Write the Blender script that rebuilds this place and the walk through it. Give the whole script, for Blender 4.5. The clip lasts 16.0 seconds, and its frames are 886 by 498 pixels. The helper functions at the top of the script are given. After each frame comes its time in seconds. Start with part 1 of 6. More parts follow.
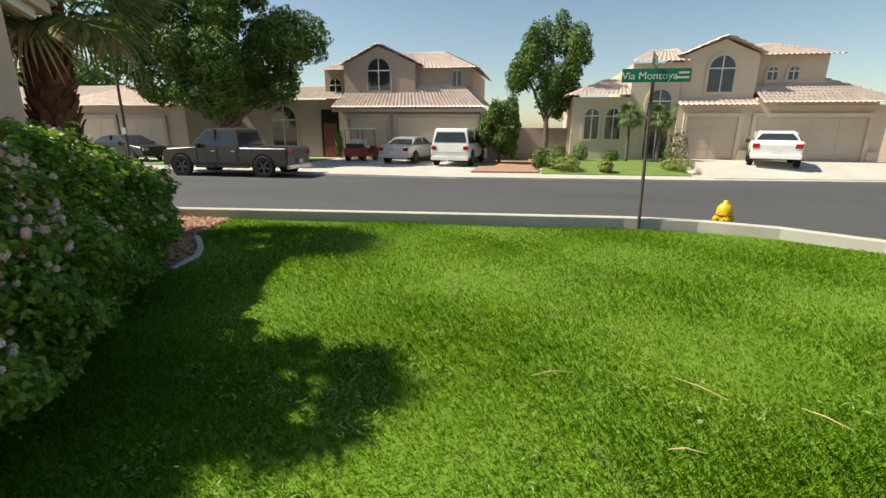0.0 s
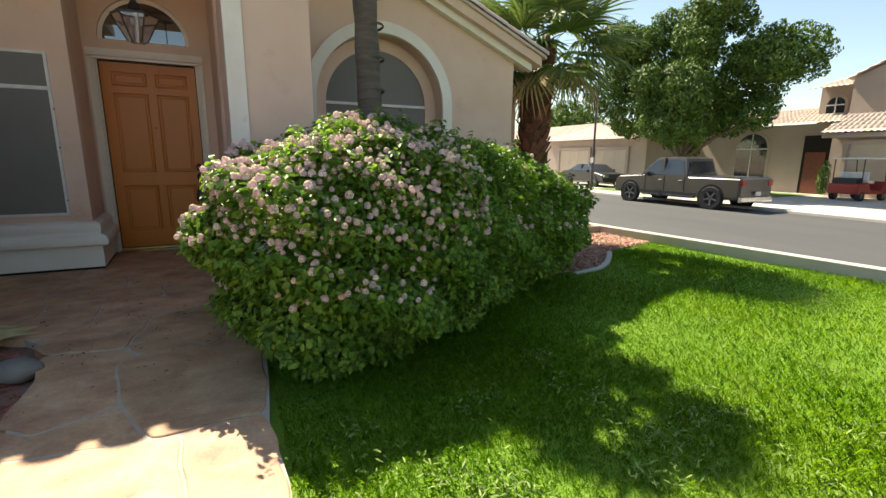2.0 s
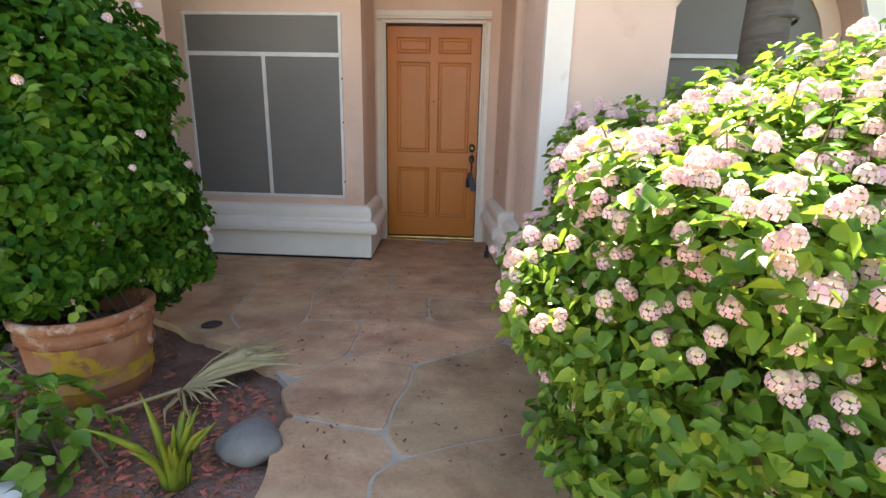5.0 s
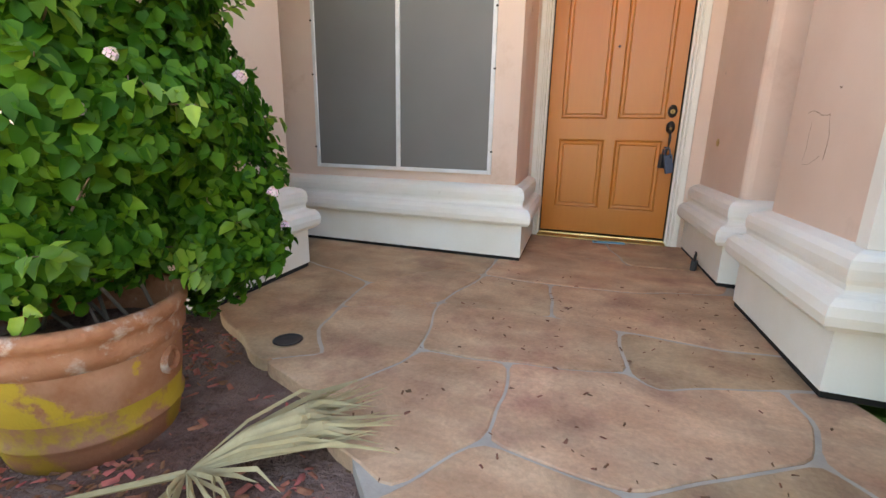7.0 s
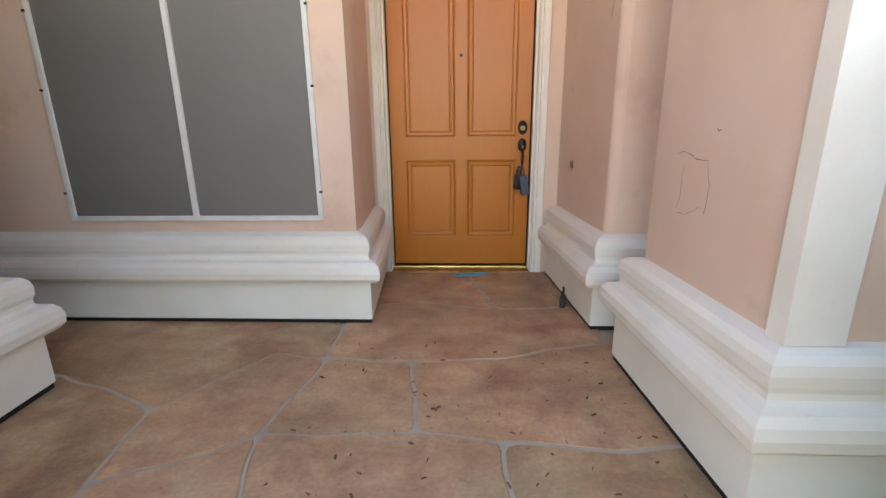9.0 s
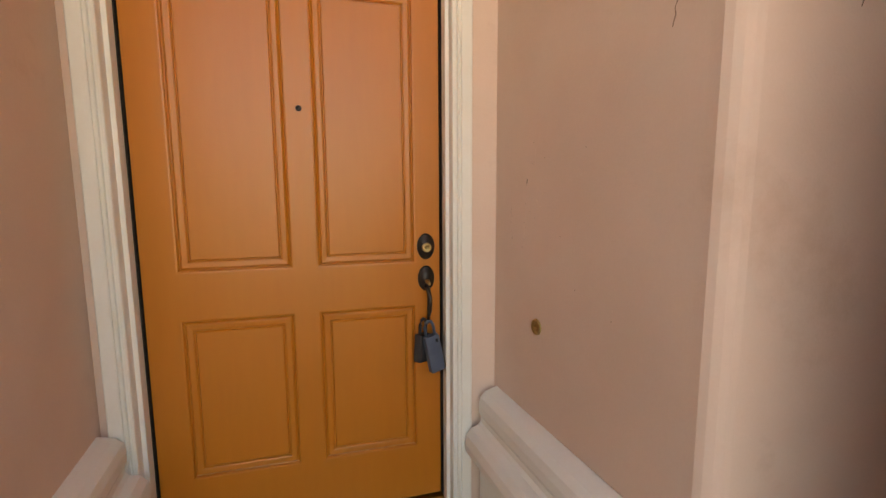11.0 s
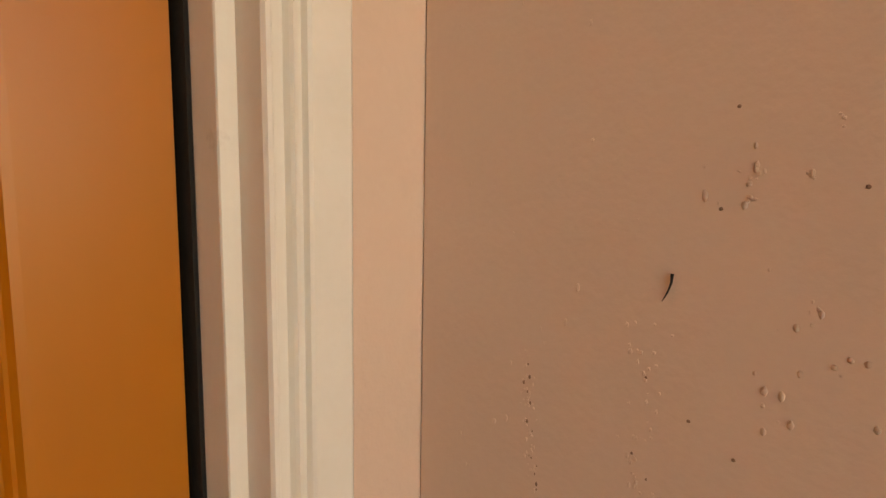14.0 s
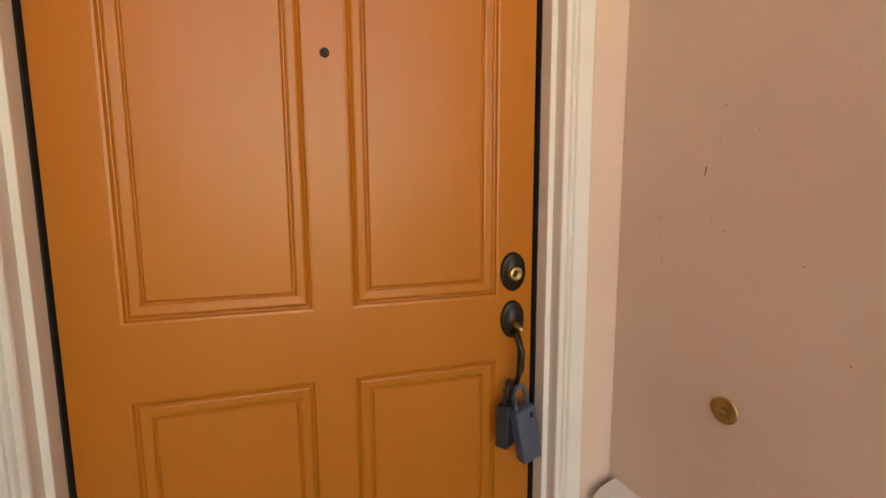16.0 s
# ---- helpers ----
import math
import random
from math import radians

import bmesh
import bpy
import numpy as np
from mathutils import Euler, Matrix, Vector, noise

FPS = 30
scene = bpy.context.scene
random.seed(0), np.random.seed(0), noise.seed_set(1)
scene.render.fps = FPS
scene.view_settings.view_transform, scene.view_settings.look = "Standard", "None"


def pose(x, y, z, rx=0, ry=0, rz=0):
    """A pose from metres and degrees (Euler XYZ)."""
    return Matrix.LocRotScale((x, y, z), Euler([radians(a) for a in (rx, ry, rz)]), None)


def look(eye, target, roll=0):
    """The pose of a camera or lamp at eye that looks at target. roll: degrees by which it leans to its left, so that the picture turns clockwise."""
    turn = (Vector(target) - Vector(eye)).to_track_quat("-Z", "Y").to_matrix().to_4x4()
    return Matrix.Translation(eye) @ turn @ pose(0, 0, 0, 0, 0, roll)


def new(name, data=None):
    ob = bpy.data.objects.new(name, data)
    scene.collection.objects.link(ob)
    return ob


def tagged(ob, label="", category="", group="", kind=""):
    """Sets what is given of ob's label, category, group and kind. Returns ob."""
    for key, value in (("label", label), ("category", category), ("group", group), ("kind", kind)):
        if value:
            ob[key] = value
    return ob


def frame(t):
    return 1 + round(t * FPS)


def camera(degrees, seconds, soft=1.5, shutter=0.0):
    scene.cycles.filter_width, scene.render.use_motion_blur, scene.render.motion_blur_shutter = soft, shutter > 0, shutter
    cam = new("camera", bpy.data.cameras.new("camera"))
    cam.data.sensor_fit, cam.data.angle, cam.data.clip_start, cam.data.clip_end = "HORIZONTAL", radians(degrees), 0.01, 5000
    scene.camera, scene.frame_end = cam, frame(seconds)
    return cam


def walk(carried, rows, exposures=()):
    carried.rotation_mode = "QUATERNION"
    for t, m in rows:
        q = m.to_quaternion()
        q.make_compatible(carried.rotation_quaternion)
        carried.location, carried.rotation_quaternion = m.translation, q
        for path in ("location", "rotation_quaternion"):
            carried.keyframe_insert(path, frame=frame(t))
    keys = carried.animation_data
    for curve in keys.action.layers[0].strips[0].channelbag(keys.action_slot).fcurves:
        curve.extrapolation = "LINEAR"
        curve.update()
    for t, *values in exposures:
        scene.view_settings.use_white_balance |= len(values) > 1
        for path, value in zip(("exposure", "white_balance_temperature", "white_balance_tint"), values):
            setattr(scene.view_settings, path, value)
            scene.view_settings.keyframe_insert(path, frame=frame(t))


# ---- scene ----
cam = camera(89.2, 16.0)

PATH = [
    (0, (0.552, -6.961, 1.398), (2.448, -6.587, 0.885), 0.4),
    (0.5, (0.686, -6.93, 1.388), (2.434, -6.101, 0.881), 0.5),
    (1, (0.813, -6.99, 1.389), (2.167, -5.608, 0.885), 0.5),
    (1.5, (0.842, -7.182, 1.364), (1.818, -5.49, 0.933), 0.3),
    (2, (0.832, -7.292, 1.278), (1.673, -5.521, 0.882), 0.5),
    (2.5, (0.874, -7.295, 1.203), (1.691, -5.514, 0.802), 0.5),
    (3, (0.787, -7.249, 1.252), (1.597, -5.484, 0.772), 0.5),
    (3.5, (0.744, -6.944, 1.271), (1.223, -5.069, 0.765), 0.7),
    (4, (0.741, -6.471, 1.356), (0.806, -4.54, 0.838), 1.0),
    (4.5, (0.619, -5.978, 1.367), (0.578, -4.041, 0.868), 1.0),
    (4.7, (0.542, -5.778, 1.327), (0.488, -3.84, 0.835), 1.2),
    (6.8, (0.088, -4.3, 0.894), (-0.55, -2.454, 0.465), 1.1),
    (7, (0.058, -4.29, 0.899), (-0.612, -2.471, 0.407), 1.1),
    (7.5, (0.02, -4.277, 0.967), (-0.705, -2.506, 0.386), 0.9),
    (8, (0.017, -4.141, 1.034), (-0.684, -2.377, 0.406), 0.4),
    (8.5, (0.046, -3.869, 1.091), (-0.41, -2.021, 0.478), -0.1),
    (9, (0.025, -3.547, 1.136), (-0.065, -1.619, 0.611), -0.7),
    (9.5, (0.029, -3.163, 1.178), (0.19, -1.212, 0.769), -1.3),
    (10, (0.044, -2.689, 1.232), (0.324, -0.73, 0.944), -1.5),
    (10.2, (0.017, -2.487, 1.243), (0.334, -0.528, 0.992), -1.3),
    (12.3, (0.321, -0.818, 1.476), (1.178, 0.969, 1.21), 0.5),
    (12.5, (0.358, -0.709, 1.476), (1.269, 1.053, 1.225), 0.4),
    (13, (0.371, -0.494, 1.451), (1.66, 1.021, 1.24), 0.0),
    (13.5, (0.399, -0.408, 1.431), (1.806, 1.001, 1.244), 0.8),
    (14, (0.394, -0.411, 1.431), (1.897, 0.893, 1.226), 1.0),
    (14.5, (0.355, -0.596, 1.358), (1.743, 0.822, 1.111), 0.0),
    (15, (0.211, -0.819, 1.348), (1.418, 0.765, 1.165), -0.6),
    (15.5, (0.05, -1.001, 1.353), (1.152, 0.657, 1.162), -0.4),
    (16, (-0.044, -1.071, 1.33), (0.534, 0.828, 1.083), -0.3),
]
walk(cam, [(t, look(eye, target, roll)) for t, eye, target, roll in PATH],
     [(0.0, 0.6, 7300, 5), (0.6, 0.85, 7400, 5), (1.5, 1.35, 7700, 5), (3.0, 1.25, 7700, 6), (3.8, 1.5, 7700, 9), (4.7, 2.5, 7700, 10), (6.8, 3.65, 8400, 11), (9.0, 3.55, 8400, 11), (10.2, 3.45, 8900, 12), (12.3, 3.4, 12600, 14), (13.5, 3.35, 13800, 16), (14.5, 3.4, 13800, 16), (15.0, 3.55, 11600, 14), (16.0, 3.6, 11000, 13)])

# ---- world, sun ----
SUN_FROM = Vector((-0.105, 0.80, 1.0)).normalized()
world = bpy.data.worlds.new("sky")
scene.world = world
world.use_nodes = True
wn = world.node_tree.nodes
sky = wn.new("ShaderNodeTexSky")
sky.sky_type, sky.sun_disc = "NISHITA", False
sky.sun_elevation = math.asin(SUN_FROM.z)
sky.sun_rotation = math.atan2(SUN_FROM.x, SUN_FROM.y)
sky.air_density, sky.dust_density, sky.ozone_density = 1.0, 0.6, 1.5
world.node_tree.links.new(sky.outputs[0], wn["Background"].inputs[0])
wn["Background"].inputs[1].default_value = 0.088
sun = new("sun", bpy.data.lights.new("sun", "SUN"))
sun.data.energy, sun.data.angle, sun.data.color = 5.0, radians(0.53), (1.0, 0.95, 0.87)
sun.matrix_world = look(SUN_FROM * 60, (0, 0, 0))


# ---- materials ----
def mat(name, color, color2=None, rough=0.7, scale=6.0, fine=60.0, bump=0.2, metal=0.0, spec=0.4, stain=None, island=0.0, per_object=0.0, translucent=0.0, depth=0.01, streak=None):
    """Noise-mixed paint: two tones at a large and a fine scale, with relief."""
    m = bpy.data.materials.new(name)
    m.use_nodes = True
    nt, links = m.node_tree, m.node_tree.links
    b = nt.nodes["Principled BSDF"]
    b.inputs["Roughness"].default_value = rough
    b.inputs["Metallic"].default_value = metal
    b.inputs["Specular IOR Level"].default_value = spec
    tc = nt.nodes.new("ShaderNodeTexCoord")
    co = tc.outputs["Object"]
    if streak:
        mp = nt.nodes.new("ShaderNodeMapping")
        mp.inputs["Scale"].default_value = streak
        links.new(co, mp.inputs[0])
        co = mp.outputs[0]
    big, small = nt.nodes.new("ShaderNodeTexNoise"), nt.nodes.new("ShaderNodeTexNoise")
    big.inputs["Scale"].default_value, big.inputs["Detail"].default_value = scale, 5
    small.inputs["Scale"].default_value, small.inputs["Detail"].default_value = fine, 3
    links.new(co, big.inputs["Vector"])
    links.new(co, small.inputs["Vector"])
    ramp = nt.nodes.new("ShaderNodeMapRange")
    ramp.inputs[1].default_value, ramp.inputs[2].default_value = 0.32, 0.68
    links.new(big.outputs[0], ramp.inputs[0])
    add = nt.nodes.new("ShaderNodeMath")
    add.operation = "MULTIPLY_ADD"
    links.new(small.outputs[0], add.inputs[0])
    add.inputs[1].default_value = 0.5
    links.new(ramp.outputs[0], add.inputs[2])
    sub = nt.nodes.new("ShaderNodeMath")
    sub.operation, sub.use_clamp = "SUBTRACT", True
    links.new(add.outputs[0], sub.inputs[0])
    sub.inputs[1].default_value = 0.25
    mix = nt.nodes.new("ShaderNodeMix")
    mix.data_type = "RGBA"
    c2 = color2 or tuple(c * 0.82 for c in color)
    mix.inputs[6].default_value, mix.inputs[7].default_value = (*color, 1), (*c2, 1)
    links.new(sub.outputs[0], mix.inputs[0])
    out = mix.outputs[2]
    if stain:
        scol, sscale, slow, shigh = stain
        sn = nt.nodes.new("ShaderNodeTexNoise")
        sn.inputs["Scale"].default_value, sn.inputs["Detail"].default_value, sn.inputs["Roughness"].default_value = sscale, 8, 0.65
        links.new(tc.outputs["Object"], sn.inputs["Vector"])
        sr = nt.nodes.new("ShaderNodeMapRange")
        sr.inputs[1].default_value, sr.inputs[2].default_value = slow, shigh
        links.new(sn.outputs[0], sr.inputs[0])
        sm = nt.nodes.new("ShaderNodeMix")
        sm.data_type = "RGBA"
        links.new(sr.outputs[0], sm.inputs[0])
        links.new(out, sm.inputs[6])
        sm.inputs[7].default_value = (*scol, 1)
        out = sm.outputs[2]
    if island or per_object:
        src = nt.nodes.new("ShaderNodeNewGeometry").outputs["Random Per Island"] if island else nt.nodes.new("ShaderNodeObjectInfo").outputs["Random"]
        mr = nt.nodes.new("ShaderNodeMapRange")
        amt = island or per_object
        mr.inputs[3].default_value, mr.inputs[4].default_value = 1 - amt, 1 + amt
        links.new(src, mr.inputs[0])
        hsv = nt.nodes.new("ShaderNodeHueSaturation")
        links.new(mr.outputs[0], hsv.inputs["Value"])
        hr = nt.nodes.new("ShaderNodeMapRange")
        hr.inputs[3].default_value, hr.inputs[4].default_value = 0.5 + amt * 0.05, 0.5 - amt * 0.05
        links.new(src, hr.inputs[0])
        links.new(hr.outputs[0], hsv.inputs["Hue"])
        links.new(out, hsv.inputs["Color"])
        out = hsv.outputs[0]
    links.new(out, b.inputs["Base Color"])
    if bump:
        bp = nt.nodes.new("ShaderNodeBump")
        bp.inputs["Strength"].default_value, bp.inputs["Distance"].default_value = bump, depth
        links.new(add.outputs[0], bp.inputs["Height"])
        links.new(bp.outputs[0], b.inputs["Normal"])
    if translucent:
        tr = nt.nodes.new("ShaderNodeBsdfTranslucent")
        links.new(out, tr.inputs["Color"])
        ms = nt.nodes.new("ShaderNodeMixShader")
        ms.inputs[0].default_value = translucent
        links.new(b.outputs[0], ms.inputs[1])
        links.new(tr.outputs[0], ms.inputs[2])
        links.new(ms.outputs[0], nt.nodes["Material Output"].inputs["Surface"])
    return m


STUCCO = mat("pink_stucco", (0.705, 0.522, 0.42), (0.65, 0.465, 0.365), 0.85, 2.2, 130, 0.25, depth=0.004, stain=((0.5, 0.31, 0.22), 1.7, 0.60, 0.85))
TRIM = mat("white_trim_paint", (0.80, 0.765, 0.70), (0.74, 0.69, 0.61), 0.6, 3, 90, 0.2, depth=0.004, stain=((0.45, 0.36, 0.28), 4.0, 0.66, 0.9))
CASING = mat("casing_paint", (0.775, 0.73, 0.66), (0.71, 0.655, 0.575), 0.5, 4, 120, 0.12, depth=0.002, stain=((0.4, 0.3, 0.2), 9.0, 0.68, 0.85))
DOOR = mat("orange_door_paint", (0.50, 0.160, 0.018), (0.44, 0.132, 0.014), 0.34, 2.5, 40, 0.06, depth=0.002, streak=(1, 1, 0.15), stain=((0.30, 0.10, 0.02), 6.0, 0.70, 0.95))
BLACKGAP = mat("dark_gap", (0.015, 0.012, 0.01), rough=0.9)
BRASS = mat("brass", (0.60, 0.44, 0.20), (0.42, 0.30, 0.12), 0.38, 10, 120, 0.1, metal=1.0, depth=0.001)
BRONZE = mat("oil_rubbed_bronze", (0.035, 0.028, 0.024), (0.06, 0.045, 0.035), 0.4, 12, 100, 0.1, metal=0.7, depth=0.001)
SCREEN = mat("sun_screen_mesh", (0.155, 0.145, 0.13), (0.185, 0.172, 0.155), 0.55, 1.2, 500, 0.1, depth=0.001)
FRAME_WHITE = mat("white_window_frame", (0.72, 0.70, 0.68), (0.6, 0.58, 0.55), 0.5, 8, 60, 0.1, depth=0.001)
STONE = mat("flagstone", (0.45, 0.255, 0.145), (0.55, 0.365, 0.225), 0.68, 2.6, 34, 0.35, per_object=0.13, depth=0.006, stain=((0.37, 0.19, 0.12), 2.3, 0.50, 0.66), streak=(1.0, 2.2, 1.0))
def cleft(m):
    """Split layers of sandstone: steps in height and tone, dark specks and pale mineral veins."""
    nt, links = m.node_tree, m.node_tree.links
    b = nt.nodes["Principled BSDF"]
    tc = nt.nodes.new("ShaderNodeTexCoord")
    n = nt.nodes.new("ShaderNodeTexNoise")
    n.inputs["Scale"].default_value, n.inputs["Detail"].default_value, n.inputs["Roughness"].default_value, n.inputs["Distortion"].default_value = 2.1, 9, 0.6, 0.6
    links.new(tc.outputs["Object"], n.inputs["Vector"])
    snap = nt.nodes.new("ShaderNodeMath")
    snap.operation, snap.inputs[1].default_value = "SNAP", 0.045
    links.new(n.outputs[0], snap.inputs[0])
    tone = nt.nodes.new("ShaderNodeMapRange")
    tone.inputs[1].default_value, tone.inputs[2].default_value, tone.inputs[3].default_value, tone.inputs[4].default_value = 0.32, 0.68, 0.72, 1.25
    links.new(snap.outputs[0], tone.inputs[0])
    sp = nt.nodes.new("ShaderNodeTexNoise")
    sp.inputs["Scale"].default_value, sp.inputs["Detail"].default_value, sp.inputs["Roughness"].default_value = 55, 6, 0.7
    links.new(tc.outputs["Object"], sp.inputs["Vector"])
    spr = nt.nodes.new("ShaderNodeMapRange")
    spr.inputs[1].default_value, spr.inputs[2].default_value, spr.inputs[3].default_value, spr.inputs[4].default_value = 0.30, 0.72, 0.84, 1.14
    links.new(sp.outputs[0], spr.inputs[0])
    mul = nt.nodes.new("ShaderNodeMath")
    mul.operation = "MULTIPLY"
    links.new(tone.outputs[0], mul.inputs[0])
    links.new(spr.outputs[0], mul.inputs[1])
    hsv = nt.nodes.new("ShaderNodeHueSaturation")
    src = b.inputs["Base Color"].links[0].from_socket
    links.new(src, hsv.inputs["Color"])
    links.new(mul.outputs[0], hsv.inputs["Value"])
    links.new(hsv.outputs[0], b.inputs["Base Color"])
    bp = nt.nodes.new("ShaderNodeBump")
    bp.inputs["Strength"].default_value, bp.inputs["Distance"].default_value = 0.8, 0.05
    links.new(snap.outputs[0], bp.inputs["Height"])
    links.new(b.inputs["Normal"].links[0].from_socket, bp.inputs["Normal"])
    links.new(bp.outputs[0], b.inputs["Normal"])
cleft(STONE)
GROUT = mat("mortar", (0.47, 0.41, 0.34), (0.36, 0.31, 0.26), 0.95, 6, 90, 0.5, depth=0.006)
LEAF = mat("lantana_leaf", (0.12, 0.25, 0.024), (0.20, 0.335, 0.042), 0.42, 9, 40, 0.1, island=0.45, translucent=0.45, depth=0.002, spec=0.45)
# lantana leaf again, its green darkened for the shade the potted bush stands in
POT_LEAF_SHADED = mat("pot_lantana_leaf_shaded", (0.034, 0.118, 0.008), (0.06, 0.17, 0.013), 0.5, 9, 40, 0.1, island=0.4, translucent=0.35, depth=0.002, spec=0.16)
PETAL = mat("lantana_flower", (0.88, 0.50, 0.60), (0.90, 0.74, 0.72), 0.7, 40, 90, 0.0, per_object=0.22, translucent=0.25)
GRASS = mat("grass_blade", (0.105, 0.26, 0.006), (0.185, 0.335, 0.013), 0.6, 1.3, 9, 0.0, island=0.35, translucent=0.35, spec=0.2)
LAWN = mat("lawn_ground", (0.10, 0.20, 0.012), (0.14, 0.24, 0.02), 0.95, 1.1, 70, 0.8, depth=0.03, stain=((0.13, 0.13, 0.04), 2.2, 0.56, 0.8))
ASPHALT = mat("asphalt", (0.055, 0.055, 0.058), (0.07, 0.07, 0.072), 0.85, 0.5, 120, 0.4, depth=0.006, streak=(1, 0.25, 1))
CONCRETE = mat("concrete", (0.50, 0.465, 0.42), (0.43, 0.395, 0.355), 0.85, 1.3, 60, 0.3, depth=0.005)
DIRT = mat("desert_ground", (0.36, 0.27, 0.20), (0.30, 0.22, 0.16), 0.95, 0.6, 30, 0.5, depth=0.02)
GRAVEL = mat("red_gravel", (0.33, 0.17, 0.115), (0.45, 0.27, 0.195), 0.9, 9, 60, 0.5, island=0.4)
MULCH = mat("mulch_soil", (0.11, 0.05, 0.035), (0.15, 0.07, 0.048), 0.95, 10, 80, 0.9, depth=0.03, stain=((0.27, 0.165, 0.13), 1.6, 0.44, 0.60))
CHIP = mat("mulch_chip", (0.46, 0.155, 0.09), (0.29, 0.10, 0.055), 0.9, 20, 90, 0.4, island=0.5)
TERRACOTTA = mat("terracotta", (0.30, 0.10, 0.04), (0.43, 0.18, 0.09), 0.75, 7, 60, 0.8, depth=0.012, stain=((0.54, 0.39, 0.30), 8.0, 0.53, 0.64))
YELLOW_GLAZE = mat("worn_yellow_paint", (0.46, 0.275, 0.022), (0.37, 0.20, 0.025), 0.6, 5, 60, 0.4, depth=0.006, stain=((0.34, 0.135, 0.07), 6.0, 0.50, 0.58))
SHOULDER = mat("terracotta_yellow_remnants", (0.34, 0.12, 0.05), (0.48, 0.23, 0.13), 0.75, 6, 60, 0.5, depth=0.008, stain=((0.52, 0.31, 0.025), 4.0, 0.52, 0.56))
BARK = mat("palm_boots", (0.22, 0.095, 0.05), (0.13, 0.06, 0.035), 0.9, 14, 60, 0.6, island=0.35)
TRUNK = mat("grey_palm_trunk", (0.16, 0.135, 0.115), (0.10, 0.085, 0.07), 0.9, 9, 60, 0.7, depth=0.02, streak=(0.4, 0.4, 2.5))
FROND = mat("palm_frond", (0.09, 0.16, 0.03), (0.13, 0.19, 0.05), 0.5, 4, 30, 0.0, island=0.3, translucent=0.25)
DRY = mat("dry_palm_frond", (0.52, 0.40, 0.22), (0.42, 0.30, 0.15), 0.8, 12, 70, 0.2, island=0.25)
TILE = mat("clay_roof_tile", (0.55, 0.425, 0.365), (0.66, 0.55, 0.48), 0.85, 2, 30, 0.3, island=0.2)
HOUSE_A = mat("beige_stucco", (0.44, 0.355, 0.295), (0.40, 0.315, 0.26), 0.9, 0.8, 40, 0.2)
HOUSE_B = mat("cream_stucco", (0.62, 0.52, 0.40), (0.57, 0.47, 0.36), 0.9, 0.8, 40, 0.2)
GARAGE = mat("garage_door_paint", (0.54, 0.45, 0.35), (0.50, 0.41, 0.32), 0.7, 2, 40, 0.1)
TREE_LEAF = mat("tree_leaf", (0.06, 0.125, 0.016), (0.105, 0.19, 0.026), 0.55, 1.0, 12, 0.0, island=0.45, translucent=0.18)
WOOD_BARK = mat("tree_bark", (0.20, 0.15, 0.11), (0.12, 0.09, 0.065), 0.95, 8, 40, 0.7, depth=0.03)
GLASS = mat("dark_window_glass", (0.02, 0.024, 0.028), (0.03, 0.034, 0.038), 0.06, 2, 10, 0.0, spec=0.9)
BLACK = mat("black_plastic", (0.02, 0.02, 0.022), (0.03, 0.03, 0.032), 0.5, 10, 60, 0.1)
RUBBER = mat("tyre_rubber", (0.025, 0.025, 0.027), rough=0.85)
CHROME = mat("bright_metal", (0.6, 0.6, 0.6), rough=0.25, metal=1.0, bump=0)
BLUE_TAPE = mat("blue_tape", (0.10, 0.36, 0.52), (0.14, 0.42, 0.56), 0.7, 20, 80, 0.1)
LOCKBOX = mat("grey_blue_lockbox", (0.06, 0.075, 0.11), (0.08, 0.10, 0.14), 0.5, 15, 90, 0.1)
BOULDER = mat("grey_boulder", (0.16, 0.15, 0.14), (0.23, 0.21, 0.19), 0.85, 6, 50, 0.5)


# ---- mesh helpers ----
def part(name, bm, material, parent=None, label="", smooth=False, bevel=0.0):
    """Links a bmesh as one mesh object."""
    if bevel:
        bmesh.ops.bevel(bm, geom=bm.edges[:], offset=bevel, segments=2, affect="EDGES", profile=0.6)
    bmesh.ops.recalc_face_normals(bm, faces=bm.faces[:])
    me = bpy.data.meshes.new(name)
    bm.to_mesh(me)
    bm.free()
    return finish(name, me, material, parent, label, smooth)


def finish(name, me, material, parent=None, label="", smooth=False):
    for m in material if isinstance(material, (list, tuple)) else [material]:
        me.materials.append(m)
    if smooth:
        me.polygons.foreach_set("use_smooth", [True] * len(me.polygons))
    ob = new(name, me)
    if parent:
        ob.parent = parent
    if label:
        ob["label"] = label
    return ob


def raw(name, verts, faces, material, parent=None, label="", smooth=False):
    """A mesh object from arrays: verts n x 3, faces m x k of one size."""
    verts, faces = np.asarray(verts, dtype=np.float32), np.asarray(faces, dtype=np.int32)
    me = bpy.data.meshes.new(name)
    me.vertices.add(len(verts))
    me.vertices.foreach_set("co", verts.ravel())
    k = faces.shape[1]
    me.loops.add(faces.size)
    me.loops.foreach_set("vertex_index", faces.ravel())
    me.polygons.add(len(faces))
    me.polygons.foreach_set("loop_start", np.arange(0, faces.size, k, dtype=np.int32))
    me.update(calc_edges=True)
    return finish(name, me, material, parent, label, smooth)


def empty(name, at=(0, 0, 0), turn=0, **tags):
    ob = new(name)
    ob.matrix_world = pose(*at, 0, 0, turn)
    ob.empty_display_size = 0.1
    return tagged(ob, **tags)


